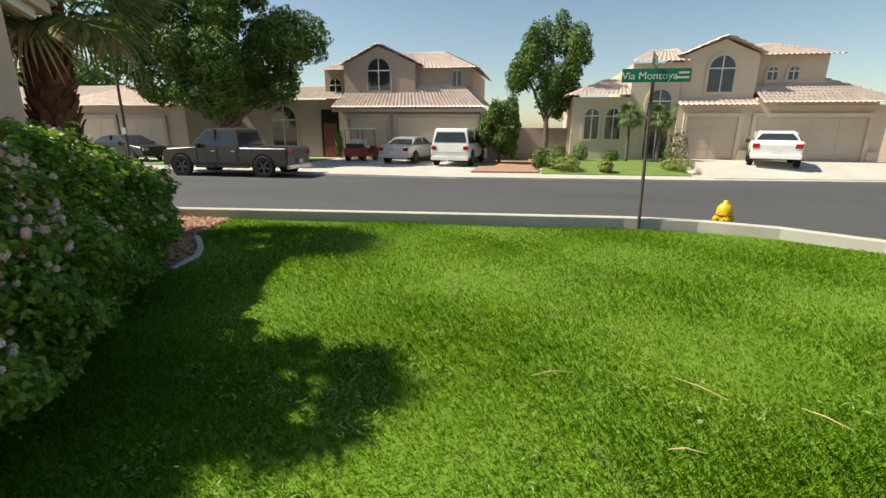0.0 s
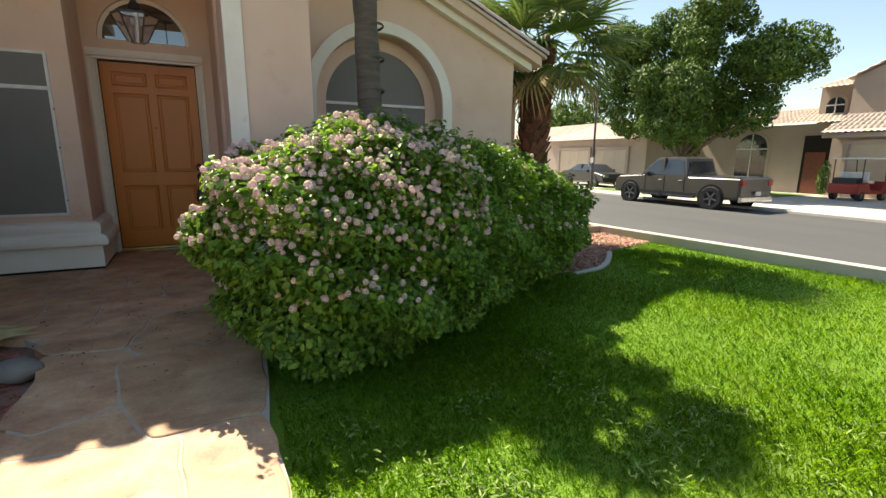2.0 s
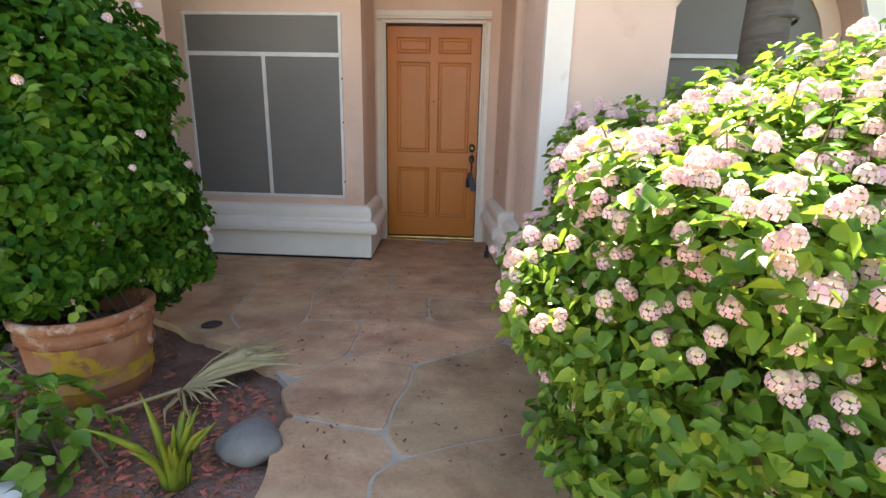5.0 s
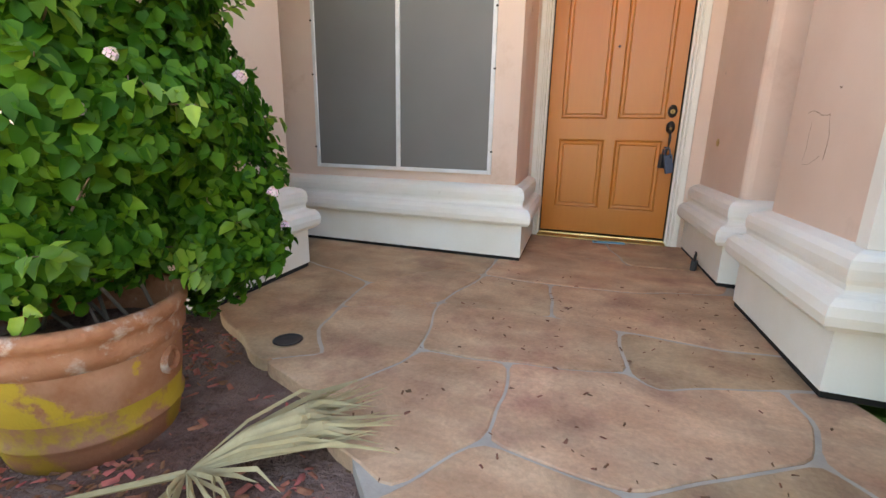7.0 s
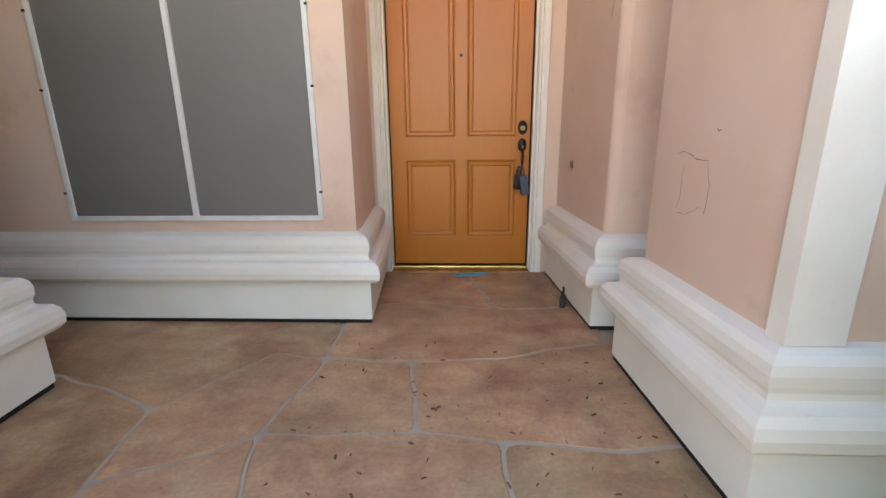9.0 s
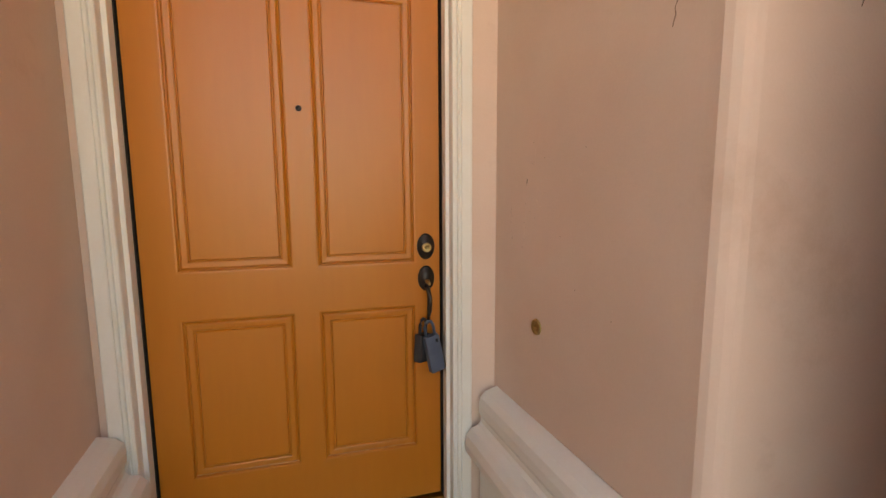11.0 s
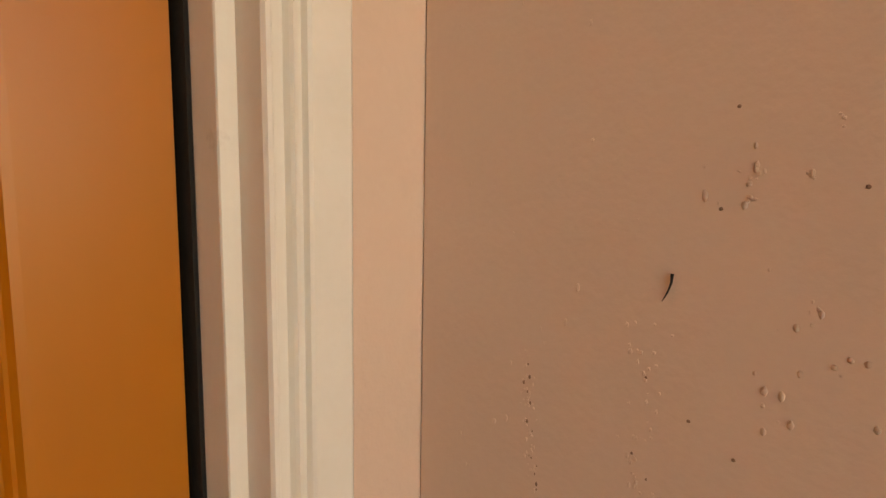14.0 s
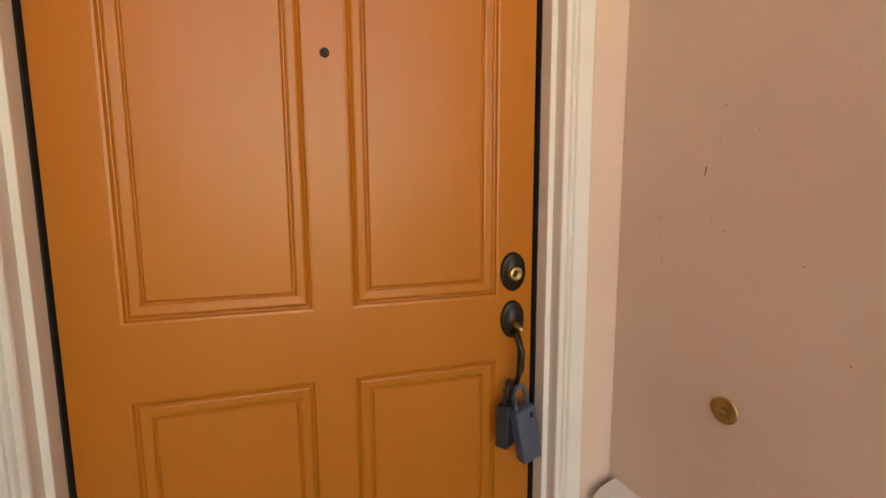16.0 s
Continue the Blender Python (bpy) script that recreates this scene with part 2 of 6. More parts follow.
def box(bm, x0, x1, y0, y1, z0, z1):
    v = [bm.verts.new((x, y, z)) for z in (z0, z1) for x, y in ((x0, y0), (x1, y0), (x1, y1), (x0, y1))]
    for f in ((3, 2, 1, 0), (4, 5, 6, 7), (0, 1, 5, 4), (1, 2, 6, 5), (2, 3, 7, 6), (3, 0, 4, 7)):
        bm.faces.new([v[i] for i in f])
    return bm


def boxed(*b):
    return box(bmesh.new(), *b)


def slab(poly, z0, z1, bm=None):
    """A prism over a plan polygon."""
    bm = bm or bmesh.new()
    lo, hi = [bm.verts.new((x, y, z0)) for x, y in poly], [bm.verts.new((x, y, z1)) for x, y in poly]
    bm.faces.new(hi)
    bm.faces.new(lo[::-1])
    for i in range(len(poly)):
        j = (i + 1) % len(poly)
        bm.faces.new((lo[i], lo[j], hi[j], hi[i]))
    return bm


def prism_x(poly, x0, x1, bm=None):
    """A prism along x over an outline of (y, z)."""
    bm = bm or bmesh.new()
    a, b = [bm.verts.new((x0, y, z)) for y, z in poly], [bm.verts.new((x1, y, z)) for y, z in poly]
    bm.faces.new(a)
    bm.faces.new(b[::-1])
    for i in range(len(poly)):
        j = (i + 1) % len(poly)
        bm.faces.new((a[i], a[j], b[j], b[i]))
    return bm


def prism_y(poly, y0, y1, bm=None):
    """A prism along y over an outline of (x, z)."""
    bm = bm or bmesh.new()
    a, b = [bm.verts.new((x, y0, z)) for x, z in poly], [bm.verts.new((x, y1, z)) for x, z in poly]
    bm.faces.new(a)
    bm.faces.new(b[::-1])
    for i in range(len(poly)):
        j = (i + 1) % len(poly)
        bm.faces.new((a[i], a[j], b[j], b[i]))
    return bm


def lathe(profile, steps=32, bm=None, closed=False):
    """A turned body from (radius, z) pairs."""
    bm = bm or bmesh.new()
    rings = [[bm.verts.new((r * math.cos(2 * math.pi * i / steps), r * math.sin(2 * math.pi * i / steps), z)) for i in range(steps)] for r, z in profile]
    for a, b in zip(rings, rings[1:]):
        for i in range(steps):
            j = (i + 1) % steps
            bm.faces.new((a[i], a[j], b[j], b[i]))
    if closed:
        bm.faces.new(rings[0][::-1])
        bm.faces.new(rings[-1])
    return bm


def tube(points, radii, steps=8, bm=None):
    """A round bar along points."""
    bm = bm or bmesh.new()
    rings = []
    pts = [Vector(p) for p in points]
    for i, p in enumerate(pts):
        d = (pts[min(i + 1, len(pts) - 1)] - pts[max(i - 1, 0)]).normalized()
        u = d.cross(Vector((0, 0, 1)) if abs(d.z) < 0.9 else Vector((1, 0, 0))).normalized()
        w = d.cross(u)
        r = radii[i] if isinstance(radii, (list, tuple)) else radii
        rings.append([bm.verts.new(p + (u * math.cos(a) + w * math.sin(a)) * r) for a in (2 * math.pi * k / steps for k in range(steps))])
    for a, b in zip(rings, rings[1:]):
        for i in range(steps):
            j = (i + 1) % steps
            bm.faces.new((a[i], a[j], b[j], b[i]))
    bm.faces.new(rings[0][::-1])
    bm.faces.new(rings[-1])
    return bm


def moulding(path, profile):
    """A profile of (out, z) run along a plan path with mitred corners; out is to the right of the way."""
    bm = bmesh.new()
    pts = [Vector(p) for p in path]
    rows = []
    for i, p in enumerate(pts):
        a = (pts[i] - pts[i - 1]).normalized() if i else (pts[1] - pts[0]).normalized()
        b = (pts[i + 1] - pts[i]).normalized() if i + 1 < len(pts) else a
        na, nb = Vector((a.y, -a.x)), Vector((b.y, -b.x))
        n = (na + nb) / max(0.3, 1 + na.dot(nb))
        rows.append([bm.verts.new((p.x + n.x * o, p.y + n.y * o, z)) for o, z in profile])
    for r, s in zip(rows, rows[1:]):
        for k in range(len(profile) - 1):
            bm.faces.new((r[k], r[k + 1], s[k + 1], s[k]))
    bm.faces.new(rows[0])
    bm.faces.new(rows[-1][::-1])
    return bm


def arch_wall(x0, x1, z0, z1, y0, y1, cx, half, spring, sill, steps=24):
    """A wall in the x-z plane from y0 (front) to y1 with a round-arched opening."""
    bm = bmesh.new()
    arc = [(cx - half * math.cos(math.pi * i / steps), spring + half * math.sin(math.pi * i / steps)) for i in range(steps + 1)]
    cells = [[(x0, z0), (cx - half, z0), (cx - half, z1), (x0, z1)], [(cx + half, z0), (x1, z0), (x1, z1), (cx + half, z1)]]
    if sill > z0:
        cells.append([(cx - half, z0), (cx + half, z0), (cx + half, sill), (cx - half, sill)])
    for (ax, az), (bx, bz) in zip(arc, arc[1:]):
        cells.append([(ax, az), (bx, bz), (bx, z1), (ax, z1)])
    for c in cells:
        prism_y(c, y0, y1, bm)
    bmesh.ops.remove_doubles(bm, verts=bm.verts[:], dist=1e-4)
    return bm


def arch_band(cx, half, width, spring, sill, y0, y1, steps=28):
    """A raised band round an arched opening."""
    bm = bmesh.new()
    def ring(r):
        return [(cx - r, sill)] + [(cx - r * math.cos(math.pi * i / steps), spring + r * math.sin(math.pi * i / steps)) for i in range(steps + 1)] + [(cx + r, sill)]
    inner, outer = ring(half), ring(half + width)
    for k in range(len(inner) - 1):
        prism_y([inner[k], inner[k + 1], outer[k + 1], outer[k]], y0, y1, bm)
    bmesh.ops.remove_doubles(bm, verts=bm.verts[:], dist=1e-4)
    return bm


def ngon(pts, bm=None):
    bm = bm or bmesh.new()
    bm.faces.new([bm.verts.new(p) for p in pts])
    return bm


# ---- ground ----
def lawn_z(x, y):
    """The lawn falls gently from the path to the street wall."""
    s = min(1.0, max(0.0, (x - 1.0) / 7.0))
    return -0.04 - 0.22 * s


WALL_LINE = [(7.2, 6.0), (7.87, -0.16), (8.29, -3.46), (8.66, -6.57), (8.88, -8.6), (8.85, -9.8), (8.5, -10.9), (7.8, -11.9), (6.6, -12.7), (4.5, -13.3), (0.0, -13.8), (-9.0, -14.4)]
tagged(part("ground", slab([(-400, -400), (400, -400), (400, 400), (-400, 400)], -0.9, -0.62), DIRT), "sandy brown open ground", "ground", kind="structure")


def sheet(name, pts, zf, material, step=0.5, label="", category="ground"):
    """A ground sheet over a convex-ish quad grid: pts are four corners."""
    a, b, c, d = (Vector(p) for p in pts)
    nu, nv = max(2, int((b - a).length / step)), max(2, int((d - a).length / step))
    verts, faces = [], []
    for j in range(nv + 1):
        for i in range(nu + 1):
            u, v = i / nu, j / nv
            p = a.lerp(b, u).lerp(d.lerp(c, u), v)
            verts.append((p.x, p.y, zf(p.x, p.y)))
    for j in range(nv):
        for i in range(nu):
            k = j * (nu + 1) + i
            faces.append((k, k + 1, k + nu + 2, k + nu + 1))
    return tagged(raw(name, verts, faces, material), label, category, kind="structure")


sheet("lawn", [(0.3, -12.6), (9.0, -12.6), (7.9, -0.2), (0.3, -0.2)], lambda x, y: lawn_z(x, y) - 0.01, LAWN, 0.25, "mown green lawn with dry patches", "lawn")
tagged(part("road", slab([(6.9, 60), (7.95, -0.2), (9.0, -8.8), (8.9, -10), (7.9, -12.1), (4.5, -13.5), (-60, -15), (-60, -26), (14, -26), (21.1, -22), (19.8, -14), (18.4, -4), (18.5, 60)], -0.6, -0.48), ASPHALT), "dark grey asphalt residential street", "road", kind="structure")
tagged(part("near_side_yard", slab([(-60, 40), (-60, -14.4), (0.4, -13.8), (0.4, -12.6), (0.3, -0.2), (7.9, -0.2), (6.9, 40)], -0.6, -0.10), DIRT), "bare brown soil beside the house", "ground", kind="structure")
prof = [(0.0, -0.5), (0.0, -0.10), (0.015, -0.085), (0.14, -0.085), (0.155, -0.10), (0.155, -0.5)]
tagged(part("lawn_edge_wall", moulding(WALL_LINE[::-1], prof), CONCRETE), "low pale concrete edging wall along the lawn", "kerb", kind="structure")


# ---- own house: walls ----
T = 0.16
TOP = 3.4
DW = -0.08
door_x, door_top = 0.537, 2.45

bm = arch_wall(-0.80, 0.95, 2.62, TOP, DW, DW + T, 0.0, 0.50, 2.72, 2.70)
for x0, x1 in ((-0.80, -0.575), (0.575, 0.95)):
    box(bm, x0, x1, DW, DW + T, 0, 2.62)
box(bm, -0.575, 0.575, DW, DW + T, door_top + 0.04, 2.62)
tagged(part("wall_entry", bm, STUCCO), "pink stucco wall round the front door", "wall", kind="structure")
WIN = (-2.30, -0.785, 0.62, 2.33)
bm = bmesh.new()
for b in ((-3.6, WIN[0], 0, TOP), (WIN[1], -0.60, 0, TOP), (WIN[0], WIN[1], 0, WIN[2]), (WIN[0], WIN[1], WIN[3], TOP)):
    box(bm, b[0], b[1], -1.0, -1.0 + T, b[2], b[3])
tagged(part("wall_window", bm, STUCCO), "pale pink stucco wall with screened window", "wall", kind="structure")
tagged(part("wall_return_left", slab([(-0.601, -1.0 + T - 0.001), (-0.601, -0.86), (-0.605, -0.80), (-0.665, DW + 0.002), (-0.80, DW + 0.002), (-0.80, -1.0 + T)], 0, TOP), STUCCO), "pink stucco return wall beside door", "wall", kind="structure")
# the side wall right of the door, with a rounded outer corner
cr = [(0.742, DW - 0.002), (0.814, -1.0)] + [(0.872 - 0.06 * math.cos(a), -1.01 - 0.06 * math.sin(a)) for a in (0.3, 0.6, 0.9, 1.2, 1.5)] + [(1.70, -1.07), (1.70, -0.9), (0.95, -0.9), (0.95, DW - 0.002)]
tagged(part("wall_return_right", slab(cr, 0, TOP), STUCCO), "pink stucco side wall with rounded corner", "wall", kind="structure")
PR = [(0.853, -1.54), (0.913, -2.37), (1.68, -2.37), (1.68, -1.54)]
tagged(part("pier_right", slab(PR, 0, 2.9), STUCCO), "pink stucco entry pier with cracked plaster", "pier", kind="structure")
PL = [(-1.925, -1.86), (-3.3, -1.86), (-3.3, -2.68), (-1.885, -2.68)]
tagged(part("pier_left", slab(PL, 0, 2.98), STUCCO), "pink stucco entry pier", "pier", kind="structure")
tagged(part("pier_link_wall", slab([(1.52, -1.072), (1.52, -1.538), (1.68, -1.538), (1.68, -1.072)], 0, TOP), STUCCO), "pink stucco infill wall behind the pier", "wall", kind="structure")
tagged(part("pier_link_wall_left", slab([(-3.3, -1.858), (-3.3, -0.84), (-3.46, -0.84), (-3.46, -1.858)], 0, TOP), STUCCO), "pink stucco infill wall behind the pier", "wall", kind="structure")
tagged(part("entry_beam", boxed(-0.75, 0.92, -2.18, -1.2, 3.36, 3.46), STUCCO), "stucco beam over the entry piers", "beam", kind="structure")
# unseen slab, added and sized to keep sun off the potted bush
tagged(part("shade_slab_left", boxed(-3.6, -0.752, -2.75, -1.2, 3.3, 3.45), STUCCO), "unseen stucco slab added to shade the potted bush", "ceiling", kind="structure")
for x0, x1 in ((-3.3, -1.93),):
    tagged(part("pier_cap", boxed(x0, x1 - 0.002, -2.3, -1.56, 2.982, 3.08 if x0 > 0 else 3.298), STUCCO), "stucco cap on the entry pier", "pier", kind="structure")
tagged(part("porch_ceiling", boxed(-3.6, 1.72, -1.2, 0.34, TOP, TOP + 0.1), STUCCO), "stucco porch ceiling", "ceiling", kind="structure")
tagged(part("house_body", boxed(-12, 6.0, 0.35, 9, -0.1, 4.0), STUCCO), "pink stucco house body", "wall", kind="structure")

BASE = [(0.0, 0.025), (0.075, 0.025), (0.075, 0.265), (0.118, 0.272), (0.138, 0.295), (0.142, 0.33), (0.135, 0.365), (0.115, 0.39), (0.085, 0.398), (0.073, 0.41), (0.072, 0.43), (0.08, 0.45), (0.082, 0.485), (0.075, 0.515), (0.055, 0.535), (0.025, 0.545), (0.0, 0.55)]
def base_trim(path, label):
    # black strip that puts the shade of the gap under the moulding into colour
    tagged(part("moulding_gap_shade", moulding(path, [(0.0, -0.004), (0.068, -0.004), (0.068, 0.027), (0.0, 0.027)]), BLACKGAP), "black recessed strip standing in for shade under the base moulding", "trim", kind="structure")
    return tagged(part("base_moulding", moulding(path, BASE), TRIM, smooth=False), label, "moulding", kind="structure")
base_trim([(-3.3, -1.0), (-0.60, -1.0), (-0.665, DW - 0.035)], "white painted stepped base moulding under the window")
base_trim([(0.742, DW - 0.03), (0.818, -1.07), (1.52, -1.07)], "white painted stepped base moulding beside the door")
base_trim([(1.52, -1.54), (0.853, -1.54), (0.913, -2.37), (1.68, -2.37), (1.68, -1.36)], "white painted stepped base moulding of the entry pier")
base_trim([(-3.3, -2.68), (-1.885, -2.68), (-1.925, -1.86), (-3.3, -1.86)], "white painted stepped base moulding of the entry pier")
# white corner bands on the piers
tagged(part("corner_band", slab([(0.908, -2.325), (0.892, -2.325), (0.896, -2.395), (1.06, -2.395), (1.06, -2.373), (0.911, -2.373)], 0.548, 2.9), TRIM), "white raised corner band on the pier", "trim", kind="structure")
tagged(part("corner_band_left", slab([(-1.90, -2.55), (-1.875, -2.55), (-1.862, -2.705), (-2.03, -2.705), (-2.03, -2.683), (-1.884, -2.683)], 0.548, 2.978), TRIM), "white raised corner band on the pier", "trim", kind="structure")

# wing with the arched window and a low gable
AX, AR, ASP, AY = 2.76, 0.86, 1.98, -1.33
bm = arch_wall(1.68, 4.0, -0.1, 3.03, AY, AY + 0.25, AX, AR, ASP, 0.95)
prism_y([(4.0, -0.1), (4.80, -0.1), (4.80, 2.70), (4.0, 3.036)], AY, AY + 0.25, bm)
prism_y([(1.68, 3.03), (4.0, 3.03), (4.0, 3.036), (2.76, 3.557), (1.68, 3.104)], AY, AY + 0.25, bm)
tagged(part("wall_arch_wing", bm, STUCCO), "pale stucco gable wall with arched window", "wall", kind="structure")
tagged(part("wall_wing_side", boxed(4.62, 4.798, AY + 0.252, 6, -0.1, 2.70), STUCCO), "stucco side wall of the wing", "wall", kind="structure")
tagged(part("arch_band", arch_band(AX, AR + 0.005, 0.14, ASP, 0.95, AY - 0.045, AY - 0.002), TRIM), "cream raised plaster band round the arched window", "trim", kind="structure")


# ---- porch and path paving ----
def wobble(p, amp=0.012):
    q = Vector((p[0] * 5.0, p[1] * 5.0, 0.3))
    return (p[0] + amp * noise.noise(q), p[1] + amp * noise.noise(q + Vector((7.1, 3.3, 0))))


def stone(poly, lift=0.0):
    """A flagstone: the outline in plan, drawn in by half a joint, with wavering edges and a worn arris."""
    pts = []
    n = len(poly)
    for i in range(n):
        a, b = Vector(poly[i]), Vector(poly[(i + 1) % n])
        k = max(2, int((b - a).length / 0.05))
        pts += [wobble(a.lerp(b, j / k), 0.03) for j in range(k)]
    for _ in range(1):
        pts = [((pts[i - 1][0] + 2 * pts[i][0] + pts[(i + 1) % len(pts)][0]) / 4, (pts[i - 1][1] + 2 * pts[i][1] + pts[(i + 1) % len(pts)][1]) / 4) for i in range(len(pts))]
    bm = bmesh.new()
    m = len(pts)
    area = sum(pts[i - 1][0] * pts[i][1] - pts[i][0] * pts[i - 1][1] for i in range(m))
    sgn = 1 if area > 0 else -1
    def inset(d):
        out = []
        for i in range(m):
            t = Vector(pts[(i + 1) % m]) - Vector(pts[i - 1])
            t.normalize()
            out.append((pts[i][0] - sgn * t.y * d, pts[i][1] + sgn * t.x * d))
        return out
    r0, r1, r2 = inset(0.0055), inset(0.006), inset(0.0115)
    rings = [[bm.verts.new((x, y, z)) for x, y in r] for r, z in ((r0, -0.06), (r1, -0.005 + lift), (r2, -0.001 + lift))]
    for a, b in zip(rings, rings[1:]):
        for i in range(m):
            bm.faces.new((a[i], a[(i + 1) % m], b[(i + 1) % m], b[i]))
    bm.faces.new(rings[2])
    return part("flagstone", bm, STONE, paving)


PATH_EDGE = [(-3.25, -0.95), (-0.70, -0.95), (-0.66, -0.05), (0.72, -0.05), (0.84, -1.1), (1.5, -1.2), (1.5, -1.6), (0.9, -1.6), (0.94, -2.45), (1.02, -2.6), (1.0, -3.6), (0.95, -4.7), (0.93, -5.1), (0.96, -5.6), (0.95, -6.3), (1.05, -7.3), (1.1, -8.8), (-0.35, -8.8), (-0.3, -7.4), (-0.2, -6.3), (-0.08, -5.4), (-0.18, -4.93), (-0.22, -4.63), (-0.25, -4.1), (-0.32, -3.71), (-0.43, -3.47), (-0.61, -3.30), (-0.83, -3.09), (-1.18, -2.95), (-1.50, -2.76), (-1.83, -2.56), (-3.25, -1.85)]
paving = tagged(part("mortar_bed", slab([wobble(p, 0.02) for p in PATH_EDGE], -0.10, -0.005), GROUT), "grey mortar bed of flagstone porch and path", "paving", kind="structure")
STONES = (
    ((-3.2, -0.98), (-0.70, -0.98), (-0.69, -1.22), (-0.67, -1.51), (-0.95, -1.45), (-1.30, -1.96), (-1.59, -1.81), (-1.95, -1.68), (-3.2, -1.75)),
    ((-0.95, -1.45), (-0.67, -1.51), (-0.77, -2.10), (-1.23, -2.37), (-1.30, -1.96)),
    ((-1.95, -1.68), (-1.59, -1.81), (-1.30, -1.96), (-1.23, -2.37), (-1.16, -2.66), (-1.00, -2.84), (-1.2, -2.99), (-1.52, -2.80), (-1.85, -2.60)),
    ((-1.23, -2.37), (-0.77, -2.10), (-0.64, -2.65), (-0.67, -2.79), (-0.85, -3.13), (-1.2, -2.99), (-1.00, -2.84), (-1.16, -2.66)),
    ((-0.69, -1.22), (-0.67, -0.80), (-0.2, -0.72), (0.25, -0.86), (0.78, -0.80), (0.84, -1.1), (0.76, -1.29), (0.2, -1.5), (-0.24, -1.53), (-0.67, -1.51)),
    ((-0.67, -0.80), (-0.64, -0.06), (0.06, -0.06), (0.12, -0.40), (0.25, -0.86), (-0.2, -0.72)),
    ((0.06, -0.06), (0.70, -0.06), (0.78, -0.80), (0.25, -0.86), (0.12, -0.40)),
    ((-0.67, -1.51), (-0.24, -1.53), (-0.14, -2.05), (-0.77, -2.10)),
    ((-0.24, -1.53), (0.2, -1.5), (0.76, -1.29), (1.2, -1.3), (1.2, -1.58), (0.9, -1.6), (0.92, -2.1), (0.6, -2.14), (0.17, -2.11), (-0.14, -2.05)),
    ((-0.77, -2.10), (-0.14, -2.05), (0.17, -2.11), (0.18, -2.53), (-0.26, -2.63), (-0.64, -2.65)),
    ((0.17, -2.11), (0.6, -2.14), (0.92, -2.1), (0.94, -2.40), (0.74, -2.43), (0.3, -2.63), (0.18, -2.53)),
    ((-0.64, -2.65), (-0.26, -2.63), (-0.21, -2.88), (-0.24, -3.13), (-0.40, -3.42), (-0.64, -3.34), (-0.85, -3.13), (-0.67, -2.79)),
    ((-0.26, -2.63), (0.18, -2.53), (0.3, -2.63), (0.74, -2.43), (0.77, -2.63), (0.71, -2.85), (0.2, -3.2), (-0.24, -3.13), (-0.21, -2.88)),
    ((0.74, -2.43), (0.94, -2.40), (1.02, -2.6), (1.0, -3.3), (0.71, -2.85), (0.77, -2.63)),
    ((-0.24, -3.13), (0.2, -3.2), (0.11, -3.8), (-0.36, -3.73), (-0.47, -3.5), (-0.40, -3.42)),
    ((0.2, -3.2), (0.71, -2.85), (1.0, -3.3), (0.98, -3.72), (0.7, -3.77), (0.2, -3.96), (0.11, -3.8)),
    ((-0.36, -3.73), (0.11, -3.8), (0.2, -3.96), (0.11, -4.06), (0.22, -4.64), (-0.1, -4.8), (-0.26, -4.65), (-0.29, -4.1)),
    ((0.2, -3.96), (0.7, -3.77), (0.98, -3.72), (0.95, -4.7), (0.92, -5.02), (0.4, -5.05), (0.22, -4.64), (0.11, -4.06)),
    ((-0.26, -4.65), (-0.1, -4.8), (0.22, -4.64), (0.4, -5.05), (-0.14, -4.97), (-0.22, -4.95)),
    ((-0.22, -4.95), (-0.14, -4.97), (0.4, -5.05), (0.53, -5.05), (0.6, -5.59), (0.62, -6.3), (-0.2, -6.3), (-0.12, -5.4)),
    ((0.53, -5.05), (0.92, -5.02), (0.96, -5.6), (0.95, -6.3), (0.62, -6.3), (0.6, -5.59)),
    ((-0.2, -6.3), (0.62, -6.3), (0.7, -7.3), (0.5, -8.8), (-0.35, -8.8), (-0.3, -7.4)),
    ((0.62, -6.3), (0.95, -6.3), (1.05, -7.3), (1.1, -8.8), (0.5, -8.8), (0.7, -7.3)),
)
for i, s in enumerate(STONES):
    stone(s, 0.004 * math.sin(i * 2.3))
def path_region(rng):
    return rng.uniform(-0.7, 0.85), rng.uniform(-4.6, -1.3)
tagged(part("drain_grate", lathe([(0.0, -0.001), (0.045, 0.001), (0.06, 0.004), (0.066, 0.002)], 20), BLACK), "small black round drain set in the flagstone", "drain").matrix_world = pose(-1.22, -2.80, 0.0)

# soil of the planting bed left of the path
def bed_z(x, y):
    return -0.065 + 0.02 * noise.noise(Vector((x * 2.2, y * 2.2, 0)))
sheet("planting_bed", [(-4.5, -9.0), (0.0, -9.0), (-0.3, -2.5), (-4.5, -2.5)], lambda x, y: bed_z(x, y), MULCH, 0.12, "dark red mulch planting bed", "planting bed")


